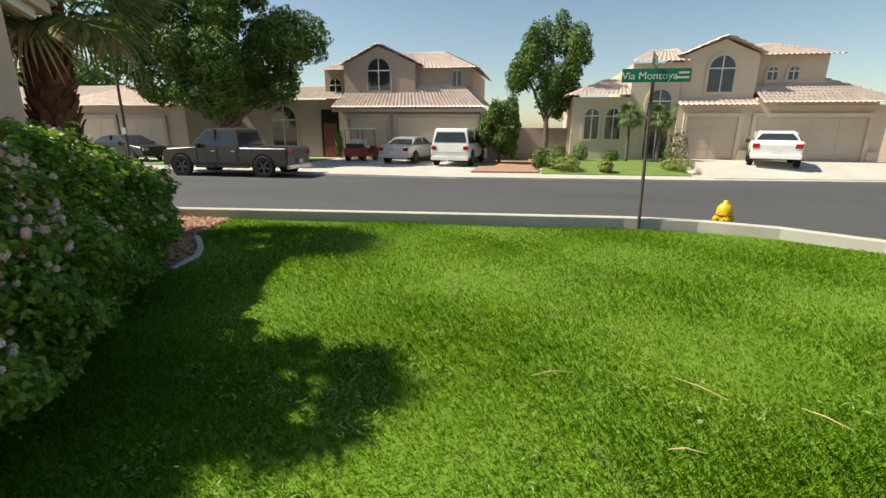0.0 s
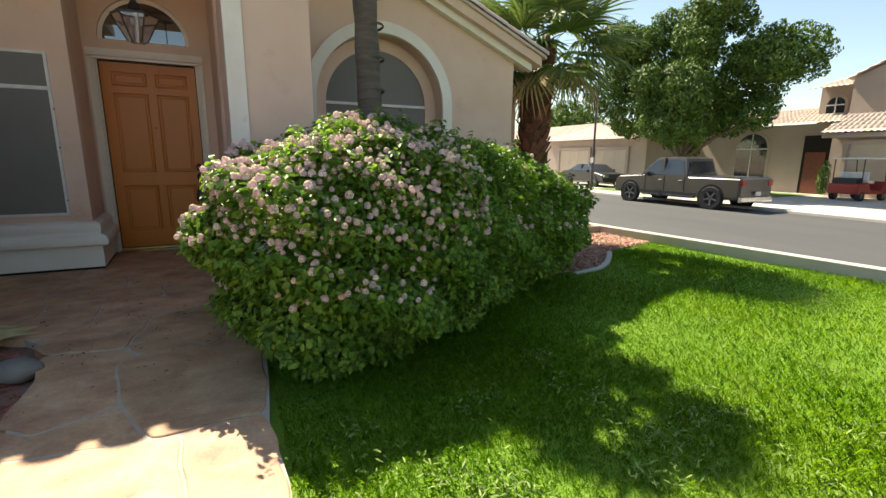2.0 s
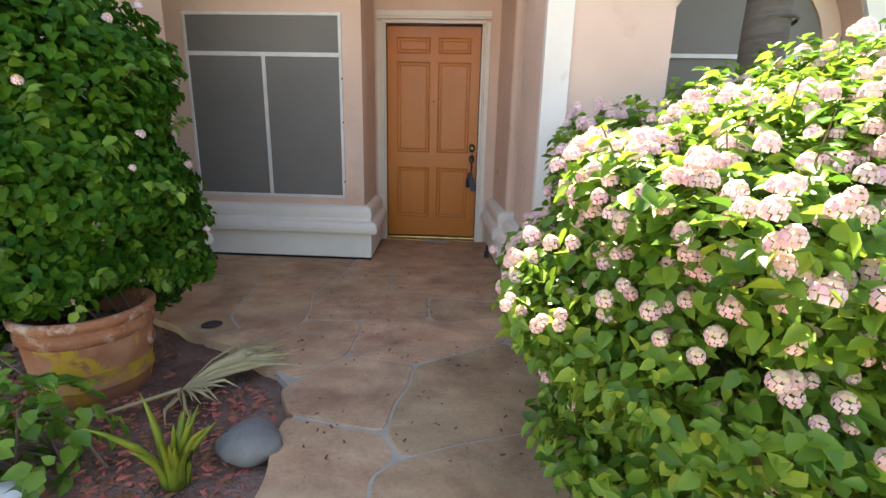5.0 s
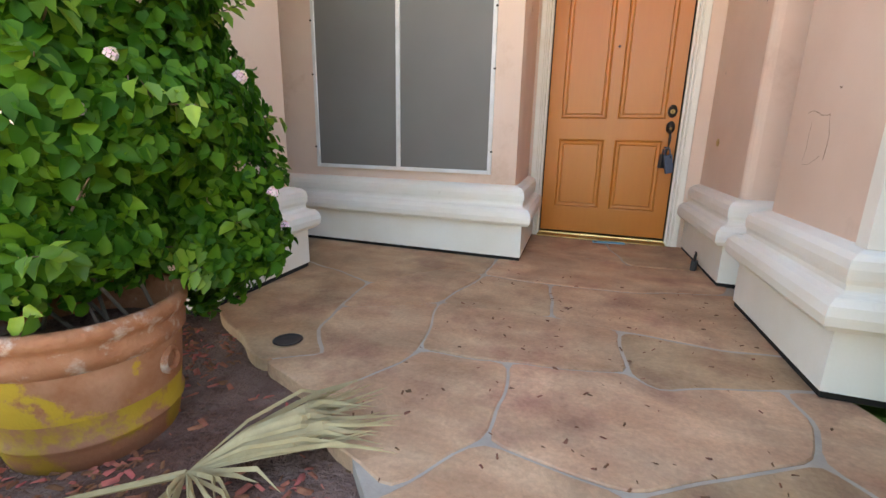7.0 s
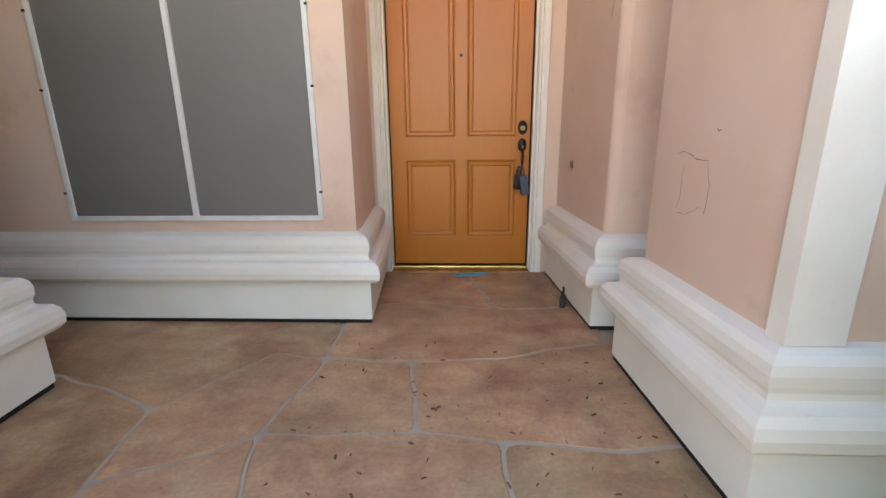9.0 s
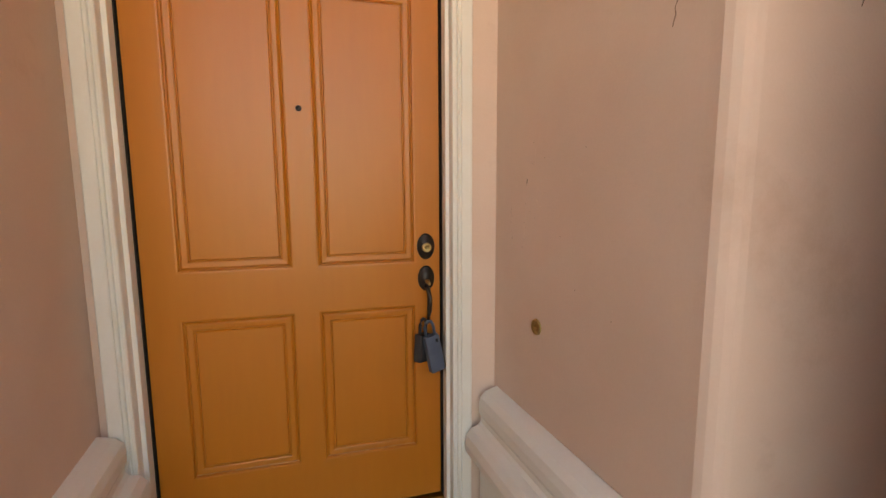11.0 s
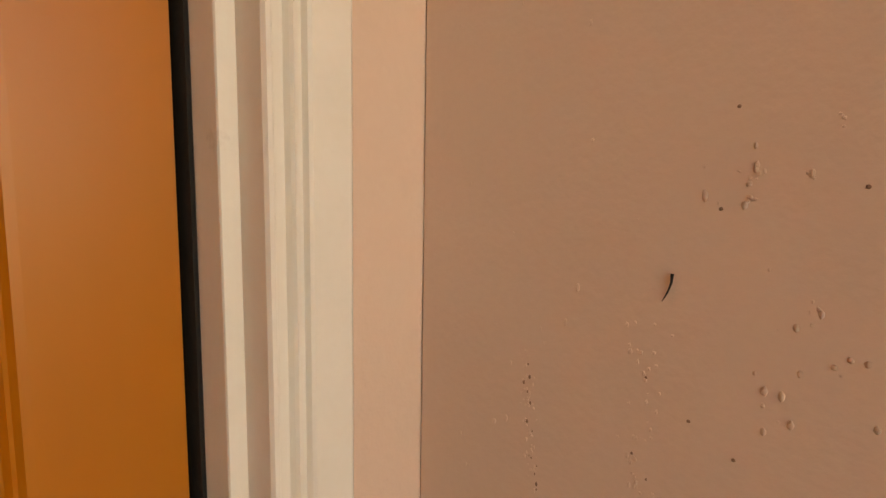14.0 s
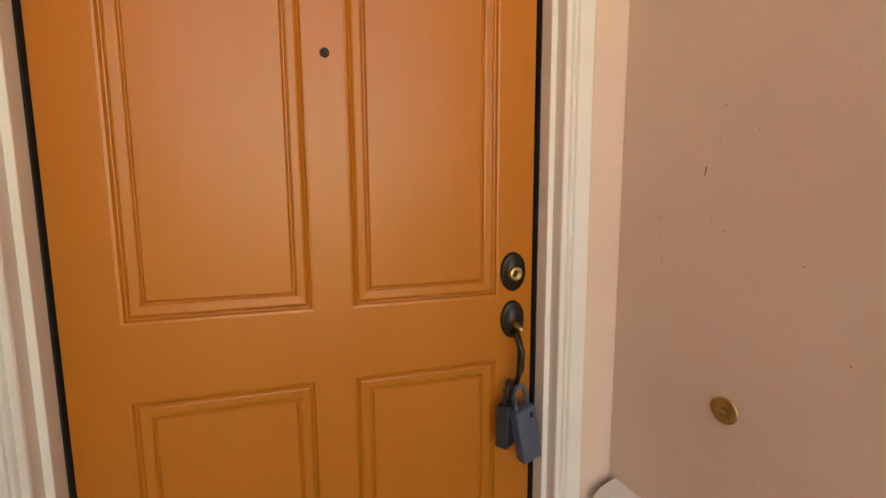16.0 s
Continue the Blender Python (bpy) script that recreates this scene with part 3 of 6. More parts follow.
# ---- scattered pieces ----
def scatter_chips(name, n, region, zf, size, material, label, flat=0.35, seed=3):
    """Many small wedge-like pieces lying on the ground, in one mesh."""
    rng = np.random.default_rng(seed)
    base = np.array([(-1, -0.5, 0), (1, -0.35, 0), (0.8, 0.5, 0), (-0.9, 0.4, 0), (-0.7, -0.3, 1), (0.7, -0.2, 0.9), (0.6, 0.3, 1), (-0.6, 0.3, 0.8)])
    f = np.array([(4, 5, 6, 7), (0, 1, 5, 4), (1, 2, 6, 5), (2, 3, 7, 6), (3, 0, 4, 7)])
    V, F = [], []
    for i in range(n):
        x, y = region(rng)
        s = size * rng.uniform(0.4, 1.3)
        b = base * (s, s * rng.uniform(0.4, 1.0), s * flat * rng.uniform(0.5, 1.3)) + rng.normal(0, 0.08 * s, base.shape)
        a, tl = rng.uniform(0, 6.28), rng.normal(0, 0.25)
        m = np.array(Euler((tl, rng.normal(0, 0.25), a)).to_matrix())
        V.append(b @ m.T + (x, y, zf(x, y) + 0.002))
        F.append(f + 8 * i)
    return tagged(raw(name, np.concatenate(V), np.concatenate(F), material), label, "ground cover", kind="stuff")


def bed_region(rng):
    while True:
        x, y = rng.uniform(-2.9, -0.2), rng.uniform(-6.6, -2.75)
        edge = np.interp(-y, [2.75, 3.0, 3.13, 3.34, 3.5, 3.73, 4.1, 4.65, 5.4, 6.6], [-1.6, -1.25, -0.9, -0.68, -0.5, -0.4, -0.33, -0.3, -0.17, -0.25])
        bare = ((x + 0.98) / 0.42) ** 2 + ((y + 3.16) / 0.36) ** 2 < 1
        if x < edge and (not bare or rng.random() < 0.12):
            return x, y
scatter_chips("leaf_litter", 280, path_region, lambda x, y: 0.002, 0.0105, BARK, "small dark leaf and bark crumbs on flagstones", 0.3, 9)
scatter_chips("bark_mulch", 9000, bed_region, bed_z, 0.021, CHIP, "loose reddish bark mulch chips", 0.25, 4)
def gravel_region(rng):
    while True:
        x, y = rng.uniform(4.4, 7.9), rng.uniform(-2.95, 0.6)
        if y > np.interp(x, [4.4, 5.3, 5.9, 6.5, 7.8], [-2.95, -2.78, -2.34, -1.84, -1.44]):
            return x, y
scatter_chips("red_gravel_bed", 5000, gravel_region, lambda x, y: lawn_z(x, y) + 0.01, 0.035, GRAVEL, "loose reddish crushed gravel beside the lawn", 0.6, 5)
GRAVEL_PLAN = ((4.35, -2.95), (5.3, -2.78), (5.9, -2.34), (6.5, -1.84), (7.8, -1.44), (7.75, 0.8), (4.85, 0.8))
tagged(part("gravel_base", ngon([(x, y, lawn_z(x, y) + 0.004) for x, y in GRAVEL_PLAN]), GRAVEL), "reddish gravel bed", "gravel bed", kind="structure")
tagged(part("gravel_border", moulding([(4.75, -2.93), (5.3, -2.80), (5.65, -2.58), (5.95, -2.32), (6.2, -2.08)], [(0.0, -0.28), (0.0, -0.158), (0.012, -0.145), (0.065, -0.145), (0.077, -0.158), (0.077, -0.28)]), CONCRETE), "pale concrete border curb round the gravel", "kerb", kind="structure")


# ---- foliage ----
def leaves(name, pos, nrm, size, material, parent, width=0.62, fold=0.14, seed=1, label=""):
    """A mesh of folded pointed leaves at pos with rough facing nrm."""
    rng = np.random.default_rng(seed)
    n = len(pos)
    nrm = nrm / np.linalg.norm(nrm, axis=1, keepdims=True)
    r = rng.normal(size=(n, 3))
    r[:, 2] -= 0.5
    d = r - (r * nrm).sum(1, keepdims=True) * nrm
    d /= np.linalg.norm(d, axis=1, keepdims=True)
    u = np.cross(d, nrm)
    s = size * rng.uniform(0.6, 1.25, (n, 1))
    droop = rng.uniform(0.0, 0.25, (n, 1))
    def at(a, b, c):
        return pos + s * (d * a + u * b + nrm * c)
    w = width / 2
    v = np.stack([at(0, 0, 0), at(0.28, -w, fold), at(0.65, -w * 0.75, fold * 0.7), pos + s * (d - nrm * droop), at(0.65, w * 0.75, fold * 0.7), at(0.28, w, fold)], 1).reshape(-1, 3)
    k = np.arange(n)[:, None] * 6
    f = np.concatenate([k + [0, 3, 2, 1], k + [0, 5, 4, 3]])
    return raw(name, v, f, material, parent, label)


def shell(blobs, n, seed, depth=0.3, zmin=0.02, lump=0.06, power=2.6):
    """Points and outward normals in the outer shell of a union of rounded blobs (centre, radii)."""
    rng = np.random.default_rng(seed)
    C, R = np.array([b[0] for b in blobs]), np.array([b[1] for b in blobs])
    area = (R[:, 0] * R[:, 1] + R[:, 0] * R[:, 2] + R[:, 1] * R[:, 2])
    P, N = [], []
    have = 0
    while have < n:
        m = n
        i = rng.choice(len(blobs), m, p=area / area.sum())
        d = rng.normal(size=(m, 3))
        d /= np.linalg.norm(d, axis=1, keepdims=True)
        k = (np.abs(d) ** power).sum(1) ** (-1 / power)
        q = d * k[:, None]
        dep = np.where(rng.random(m) < 0.62, rng.uniform(0, 0.09, m), rng.uniform(0.05, depth, m))
        lumpy = 1 + lump * (np.sin(q[:, 0] * 6 + C[i, 0] * 3) * np.sin(q[:, 1] * 7 + 1) + np.sin(q[:, 2] * 8 + q[:, 0] * 5))
        p = C[i] + q * R[i] * ((1 - dep) * lumpy)[:, None]
        nn = np.sign(q) * np.abs(q) ** (power - 1) / R[i]
        ok = p[:, 2] > zmin
        for j in range(len(blobs)):
            g = (np.abs((p - C[j]) / R[j]) ** power).sum(1) ** (1 / power)
            ok &= (i == j) | (g > 0.86)
        P.append(p[ok])
        N.append(nn[ok])
        have += ok.sum()
    P, N = np.concatenate(P)[:n], np.concatenate(N)[:n]
    N /= np.linalg.norm(N, axis=1, keepdims=True)
    return P, N


def flower_mesh():
    """A lantana head: a dome of small five-lobed florets, pale in the middle and pink outside."""
    bm = bmesh.new()
    for ring, (cnt, rad, zz) in enumerate(((1, 0.0, 0.016), (5, 0.0075, 0.0125), (9, 0.0135, 0.005), (9, 0.0145, -0.004))):
        for k in range(cnt):
            a = 2 * math.pi * (k + 0.3 * ring) / cnt
            c = Vector((rad * math.cos(a), rad * math.sin(a), zz))
            out = Vector((c.x, c.y, max(0.001, 0.012 + (zz - 0.012) * 0.7))).normalized()
            u = out.cross(Vector((0.3, 0.2, 1))).normalized() if ring else Vector((1, 0, 0))
            w = out.cross(u)
            vs = [bm.verts.new(c + (u * math.cos(t) + w * math.sin(t)) * (0.0062 if j % 2 else 0.0042)) for j, t in enumerate(2 * math.pi * q / 8 for q in range(8))]
            bm.faces.new(vs).material_index = 0 if ring >= 2 else 1
    me = bpy.data.meshes.new("flower_head")
    bm.to_mesh(me)
    bm.free()
    me.materials.append(PETAL)
    me.materials.append(PETAL_PALE)
    return me


PETAL_PALE = mat("lantana_flower_middle", (0.86, 0.70, 0.42), (0.86, 0.52, 0.50), 0.7, 40, 90, 0.0, per_object=0.15, translucent=0.25)
FLOWER = flower_mesh()


def flowers(parent, pos, nrm, seed, scale=1.0):
    rng = random.Random(seed)
    for p, n in zip(pos, nrm):
        d = (Vector(n) * 0.5 + Vector((0, 0, 0.8)) + Vector((rng.gauss(0, 0.25), rng.gauss(0, 0.25), 0))).normalized()
        ob = new("flower_head", FLOWER)
        ob.parent = parent
        m = d.to_track_quat("Z", "Y").to_matrix().to_4x4()
        ob.matrix_local = Matrix.Translation(Vector(p) + d * 0.02) @ m @ Matrix.Scale(scale * rng.uniform(0.75, 1.25), 4)


def stems(parent, foot, pos, count, seed, r=0.006):
    rng = random.Random(seed)
    for _ in range(count):
        e = Vector(pos[rng.randrange(len(pos))])
        b = Vector(foot) + Vector((rng.gauss(0, 0.12), rng.gauss(0, 0.10), 0))
        if len(foot) > 3:
            b = Vector(foot[:3])
        mid = b.lerp(e, 0.5) + Vector((rng.gauss(0, 0.05), rng.gauss(0, 0.05), 0.12))
        part("stem", tube([b, mid, e], [r * 1.5, r, r * 0.5], 5), WOOD_BARK, parent)


def shoots(parent, pos, nrm, count, seed, leaf=0.055, reach=0.2):
    """Single leafy shoots that stand out of a clipped surface, with small paired leaves."""
    g = np.random.default_rng(seed)
    pick = g.choice(len(pos), count, replace=False)
    LP, LN = [], []
    bm = bmesh.new()
    for k in pick:
        d = Vector(nrm[k]) + Vector((g.normal(0, 0.25), g.normal(0, 0.25), 0.45 + g.normal(0, 0.2)))
        d.normalize()
        ln = reach * g.uniform(0.35, 1.15)
        s = Vector(pos[k]) - d * 0.06
        e = s + d * (ln + 0.06)
        tube([s, e], [0.0028, 0.0015], 4, bm)
        for t in np.arange(0.3, 1.01, 0.14):
            for sg in (-1, 1):
                side = d.cross(Vector((0.2, 0.1, 1))).normalized() * sg
                LP.append(s.lerp(e, float(t)) + side * 0.012)
                LN.append(d * 0.6 + side * 0.5 + Vector((0, 0, 0.5)))
    tagged(part("shoot_wood", bm, WOOD_BARK, parent, "thin green-brown shoots"), kind="stuff")
    ob = leaves("shoot_foliage", np.array([tuple(v) for v in LP]), np.array([tuple(v) for v in LN]), leaf, LEAF, parent, 0.66, 0.12, seed + 1)
    tagged(ob, kind="stuff")


# the flowering hedge between path, lawn and house
hedge = empty("lantana_hedge", (0, 0, 0), label="green lantana hedge with pink and cream flower heads", category="shrub")
HEDGE = [((1.72, -3.55, 0.66), (1.02, 1.08, 0.82)), ((2.6, -3.25, 0.66), (1.05, 0.98, 0.80)), ((3.45, -2.95, 0.60), (1.0, 0.82, 0.70)), ((4.25, -2.62, 0.48), (0.80, 0.64, 0.62)), ((1.52, -3.95, 0.36), (0.76, 0.92, 0.62)), ((2.3, -3.82, 0.34), (0.74, 0.64, 0.52)), ((3.2, -3.3, 0.30), (0.82, 0.54, 0.48)), ((1.34, -4.08, 0.80), (0.72, 0.68, 0.54)), ((1.85, -3.95, 0.88), (0.80, 0.66, 0.52)), ((2.2, -2.85, 0.80), (1.1, 0.42, 0.80)), ((3.3, -2.5, 0.66), (0.9, 0.4, 0.75))]
P, N = shell(HEDGE, 92000, 11, 0.34, -0.02, 0.085, 2.2)
keep = ~((P[:, 0] < 1.15) & (P[:, 1] > -3.15))
P, N = P[keep], N[keep]
leaves("foliage", P, N * 0.6 + np.random.default_rng(5).normal(0, 0.5, P.shape) + (0, 0, 0.7), 0.050, LEAF, hedge, seed=12)
up = (N[:, 2] > -0.05) & (P[:, 2] > 0.4)
PF, NF = P[up], N[up]
pick = np.random.default_rng(7).permutation(len(PF))
free = (PF[:, 0] > 1.3) | (PF[:, 1] < -3.7)
shoots(hedge, PF[free], NF[free], 620, 5, reach=0.13)
g_low = random.Random(33)
near = [k for k in pick if PF[k][0] < 2.7 and PF[k][1] < -3.2 and (PF[k][2] > 0.66 or (PF[k][0] < 2.2 and g_low.random() < 0.45))]
wt, more = near[:297], near[297:2100]
flowers(hedge, PF[wt] + NF[wt] * 0.035, NF[wt], 8, 1.4)
rest = [k for k in pick if PF[k][0] >= 2.9 or PF[k][1] > -3.0][:620] + more
bmf = bmesh.new()
rngf = random.Random(21)
for k in rest:
    d = (Vector(NF[k]) * 0.5 + Vector((0, 0, 0.8))).normalized()
    tmp = bmesh.new()
    tmp.from_mesh(FLOWER)
    tmp.transform(Matrix.Translation(Vector(PF[k]) + d * 0.035) @ d.to_track_quat("Z", "Y").to_matrix().to_4x4() @ Matrix.Scale(rngf.uniform(0.9, 1.45), 4))
    me = bpy.data.meshes.new("t")
    tmp.to_mesh(me)
    tmp.free()
    bmf.from_mesh(me)
    bpy.data.meshes.remove(me)
tagged(part("flower_scatter", bmf, [PETAL, PETAL_PALE], hedge, "small pale pink flower heads"), kind="stuff")
for foot in ((1.6, -3.6, 0.0), (2.6, -3.2, 0.0), (3.5, -2.9, -0.05)):
    stems(hedge, foot, P[np.abs(P[:, 0] - foot[0]) < 0.7], 26, 3)

# terracotta pot with a lantana bush
pot = empty("terracotta_pot", (-1.462, -3.455, -0.088), label="weathered terracotta pot with flaking yellow paint", category="plant pot")
part("pot_body", lathe([(0.0, 0.004), (0.236, 0.0), (0.256, 0.015), (0.274, 0.09), (0.275, 0.100), (0.286, 0.112), (0.288, 0.122), (0.278, 0.132), (0.2875, 0.205)], 48), YELLOW_GLAZE, pot, "worn yellow paint over terracotta", smooth=True)
part("shoulder", lathe([(0.2875, 0.205), (0.29, 0.22), (0.30, 0.32), (0.305, 0.40)], 48), SHOULDER, pot, "bare terracotta with yellow remnants", smooth=True)
part("rim", lathe([(0.302, 0.36), (0.318, 0.375), (0.322, 0.41), (0.312, 0.432), (0.318, 0.445), (0.334, 0.462), (0.336, 0.488), (0.322, 0.503), (0.298, 0.50), (0.29, 0.47), (0.285, 0.36)], 48), TERRACOTTA, pot, "thick bare terracotta rim", smooth=True)
part("soil", lathe([(0.0, 0.375), (0.15, 0.37), (0.2845, 0.362)], 32), MULCH, pot, "dark potting soil")
for a in (200, 20):
    part("lug", lathe([(0.05, -0.012), (0.05, 0.012), (0.035, 0.02), (0.028, 0.012), (0.028, -0.012)], 18), TERRACOTTA, pot, "round pressed clay lug").matrix_local = pose(0.292 * math.cos(radians(a)), 0.292 * math.sin(radians(a)), 0.29, 0, 90, a)
pot.scale = (0.90, 0.90, 0.945)
bush = empty("potted_lantana", (0, 0, 0), label="leafy green lantana bush growing in the pot", category="shrub")
BUSH = [((-1.64, -3.43, 0.68), (0.44, 0.32, 0.30)), ((-1.82, -3.36, 1.20), (0.78, 0.60, 0.78)), ((-1.66, -3.02, 0.62), (0.56, 0.32, 0.42)), ((-2.0, -3.45, 0.85), (0.7, 0.55, 0.7))]
P, N = shell(BUSH, 34000, 31, 0.34, 0.22, 0.10, 2.2)
keep = ~((((P[:, 0] + 1.465) / 0.33) ** 2 + ((P[:, 1] + 3.455) / 0.33) ** 2 < 1) & (P[:, 2] < 0.40))
P, N = P[keep], N[keep]
leaves("foliage", P, N * 0.9 + np.random.default_rng(6).normal(0, 0.4, P.shape) + (0, 0, 0.3), 0.053, POT_LEAF_SHADED, bush, 0.70, 0.16, 14)
shoots(bush, P, N, 90, 15, 0.06, 0.16)
pick = np.random.default_rng(9).permutation(len(P))[:150]
flowers(bush, P[pick] + N[pick] * 0.03, N[pick], 18, 1.15)
stems(bush, (-1.48, -3.44, 0.25), P[P[:, 2] > 0.6], 7, 5, 0.0045)

# small plants of the bed
sprig = empty("lantana_sprig", (-1.15, -4.15, -0.06), label="low leafy lantana sprig in the mulch", category="plant")
P, N = shell([((0, 0, 0.2), (0.26, 0.26, 0.22)), ((-0.2, 0.1, 0.26), (0.16, 0.14, 0.2)), ((-0.25, -0.2, 0.15), (0.22, 0.2, 0.16))], 420, 41, 0.6, 0.03, 0.1, 2.0)
leaves("foliage", P, N + (0, 0, 0.8), 0.075, LEAF, sprig, 0.7, 0.12, 15)
stems(sprig, (0, 0, 0.0), P, 26, 6, 0.004)
flowers(sprig, P[:5] + (0, 0, 0.05), N[:5], 19)
ALOE = mat("yellow_green_aloe", (0.30, 0.33, 0.03), (0.20, 0.27, 0.03), 0.45, 6, 40, 0.1, island=0.25, translucent=0.15)
aloe = empty("aloe_plant", (-0.62, -4.10, -0.06), label="yellow-green upright aloe in red mulch", category="plant")
rng = random.Random(4)
for k in range(17):
    a, lean, ln = rng.uniform(0, 6.28), rng.uniform(0.15, 0.75), rng.uniform(0.20, 0.38)
    pts = [Vector((math.cos(a) * (0.03 + lean * ln * t * t), math.sin(a) * (0.03 + lean * ln * t * t), ln * t)) for t in (0, 0.3, 0.6, 0.85, 1.0)]
    part("leaf", tube(pts, [0.018, 0.017, 0.013, 0.007, 0.001], 6), ALOE, aloe, smooth=True)
def rock(name, at, size, seed, material, label):
    bm = bmesh.new()
    bmesh.ops.create_icosphere(bm, subdivisions=3, radius=1)
    for v in bm.verts:
        k = 1 + 0.22 * noise.noise(v.co * 1.3 + Vector((seed, 0, 0))) + 0.06 * noise.noise(v.co * 4)
        v.co = Vector((v.co.x * size[0], v.co.y * size[1], v.co.z * size[2])) * k
    ob = tagged(part(name, bm, material, smooth=True), label, "rock")
    ob.matrix_world = pose(*at)
    return ob
rock("boulder", (-0.42, -3.92, 0.0), (0.13, 0.11, 0.075), 2.0, BOULDER, "smooth grey boulder beside the flagstone path")
PINK_ROCK = mat("pink_boulder", (0.55, 0.38, 0.30), (0.42, 0.26, 0.20), 0.85, 7, 60, 0.6, stain=((0.66, 0.54, 0.45), 6.0, 0.5, 0.65))
rock("boulder", (-0.80, -5.14, 0.06), (0.185, 0.16, 0.155), 7.0, PINK_ROCK, "rough pale pink boulder at the edge of the mulch")
rock("boulder", (-2.05, -4.6, -0.02), (0.16, 0.13, 0.08), 5.0, BOULDER, "smooth grey boulder in red mulch")
light = empty("solar_path_light", (-1.03, -4.37, -0.06), label="white round solar path light on a stake", category="garden light")
part("stake", tube([(0, 0, -0.03), (0, 0, 0.15)], 0.012, 10), FRAME_WHITE, light)
part("cap", lathe([(0.0, 0.175), (0.05, 0.17), (0.078, 0.155), (0.08, 0.147), (0.05, 0.145), (0.0, 0.146)], 28), FRAME_WHITE, light, "flat white disc cap", smooth=True)
# fallen dry palm fan across bed and path
frond = empty("dry_palm_fan", (0, 0, 0), label="dry straw-coloured fallen palm fan on the mulch", category="palm leaf")
HUB = Vector((-0.935, -3.565, 0.0))
part("stalk", tube([(-1.62, -3.93, -0.045), (-1.2, -3.74, -0.035), tuple(HUB)], [0.006, 0.007, 0.011], 6), DRY, frond)
rng = random.Random(8)
def blade(name, a, ln, w, z, tip):
    """One folded blade of the dry fan, with a frayed tip."""
    bm = bmesh.new()
    u = Vector((math.cos(a), math.sin(a), 0))
    n = Vector((-u.y, u.x, 0))
    q = [HUB, HUB + u * ln * 0.35 + Vector((0, 0, z * 0.8)), HUB + u * ln * 0.7 + Vector((0, 0, z)) + n * rng.gauss(0, 0.006), HUB + u * ln + Vector((0, 0, tip)) + n * rng.gauss(0, 0.018)]
    rows = [[bm.verts.new(p + n * t * w * f + Vector((0, 0, (1 - abs(t)) * 0.012 * f))) for t in (-1, 0, 1)] for p, f in zip(q, (0.3, 0.85, 1.0, 0.12))]
    for r0, r1 in zip(rows, rows[1:]):
        for j in (0, 1):
            bm.faces.new((r0[j], r0[j + 1], r1[j + 1], r1[j]))
    return part(name, bm, DRY, frond)
for k in range(30):
    f = k / 29
    blade("leaf_blade", radians(30 + 36 * f) + rng.gauss(0, 0.015), rng.uniform(0.40, 0.53), 0.0105, 0.03 + 0.05 * math.sin(math.pi * f) + 0.008 * (k % 2), rng.uniform(0.012, 0.05))
for k in range(34):
    blade("frayed_strip", radians(26 + 44 * rng.random()), rng.uniform(0.42, 0.62), rng.uniform(0.002, 0.004), rng.uniform(0.02, 0.09), rng.uniform(0.01, 0.06))
for k in range(13):
    blade("short_blade", radians(-75 + 95 * k / 12) + rng.gauss(0, 0.06), rng.uniform(0.12, 0.30), 0.006, rng.uniform(0.0, 0.03), rng.uniform(-0.03, 0.0))


# ---- grass ----
def grass(name, n, x0, x1, y0, y1, length, width, seed, label, fade):
    """Single blades over the lawn; their number falls off across the band fade, in x."""
    rng = np.random.default_rng(seed)
    x, y = rng.uniform(x0, x1, n), rng.uniform(y0, y1, n)
    front = np.interp(x, [0.9, 1.4, 1.9, 2.9, 4.4, 5.3, 5.9, 6.5, 7.8, 8.2], [-4.45, -4.35, -4.0, -3.5, -3.0, -2.85, -2.4, -1.9, -1.5, -1.4])
    right = np.interp(-y, [2, 8.6, 9.8, 10.9, 11.9, 12.6], [8.15, 8.75, 8.7, 8.35, 7.7, 6.7])
    ok = (y < front) & (x < right) & (rng.random(n) < np.interp(x, *fade))
    x, y = x[ok], y[ok]
    m = len(x)
    z = -0.04 - 0.22 * np.clip((x - 1.0) / 7.0, 0, 1) - 0.012
    a = rng.uniform(0, 6.28, m)
    ln = length * rng.uniform(0.5, 1.3, m) * (1 + 0.35 * np.sin(x * 2.1) * np.sin(y * 1.7))
    lean = rng.uniform(0.15, 1.0, m) * ln
    dx, dy = np.cos(a), np.sin(a)
    w = width * rng.uniform(0.6, 1.3, m)
    base = np.stack([x, y, z], 1)
    side = np.stack([-dy, dx, np.zeros(m)], 1) * w[:, None]
    mid = base + np.stack([dx * lean * 0.35, dy * lean * 0.35, ln * 0.6], 1)
    tip = base + np.stack([dx * lean, dy * lean, ln * 0.95], 1)
    v = np.stack([base - side, base + side, mid + side * 0.8, tip, mid - side * 0.8], 1).reshape(-1, 3)
    f = np.arange(m)[:, None] * 5 + [0, 1, 2, 3, 4]
    return tagged(raw(name, v, f, GRASS), label, "grass", kind="stuff")


grass("grass", 270000, 0.98, 4.9, -11.5, -2.7, 0.033, 0.0020, 51, "short bright green lawn grass", ([2.6, 4.9], [1.0, 0.0]))
grass("grass", 150000, 2.6, 8.8, -12.2, -1.3, 0.038, 0.0028, 52, "short bright green lawn grass", ([2.6, 4.9], [0.0, 1.0]))
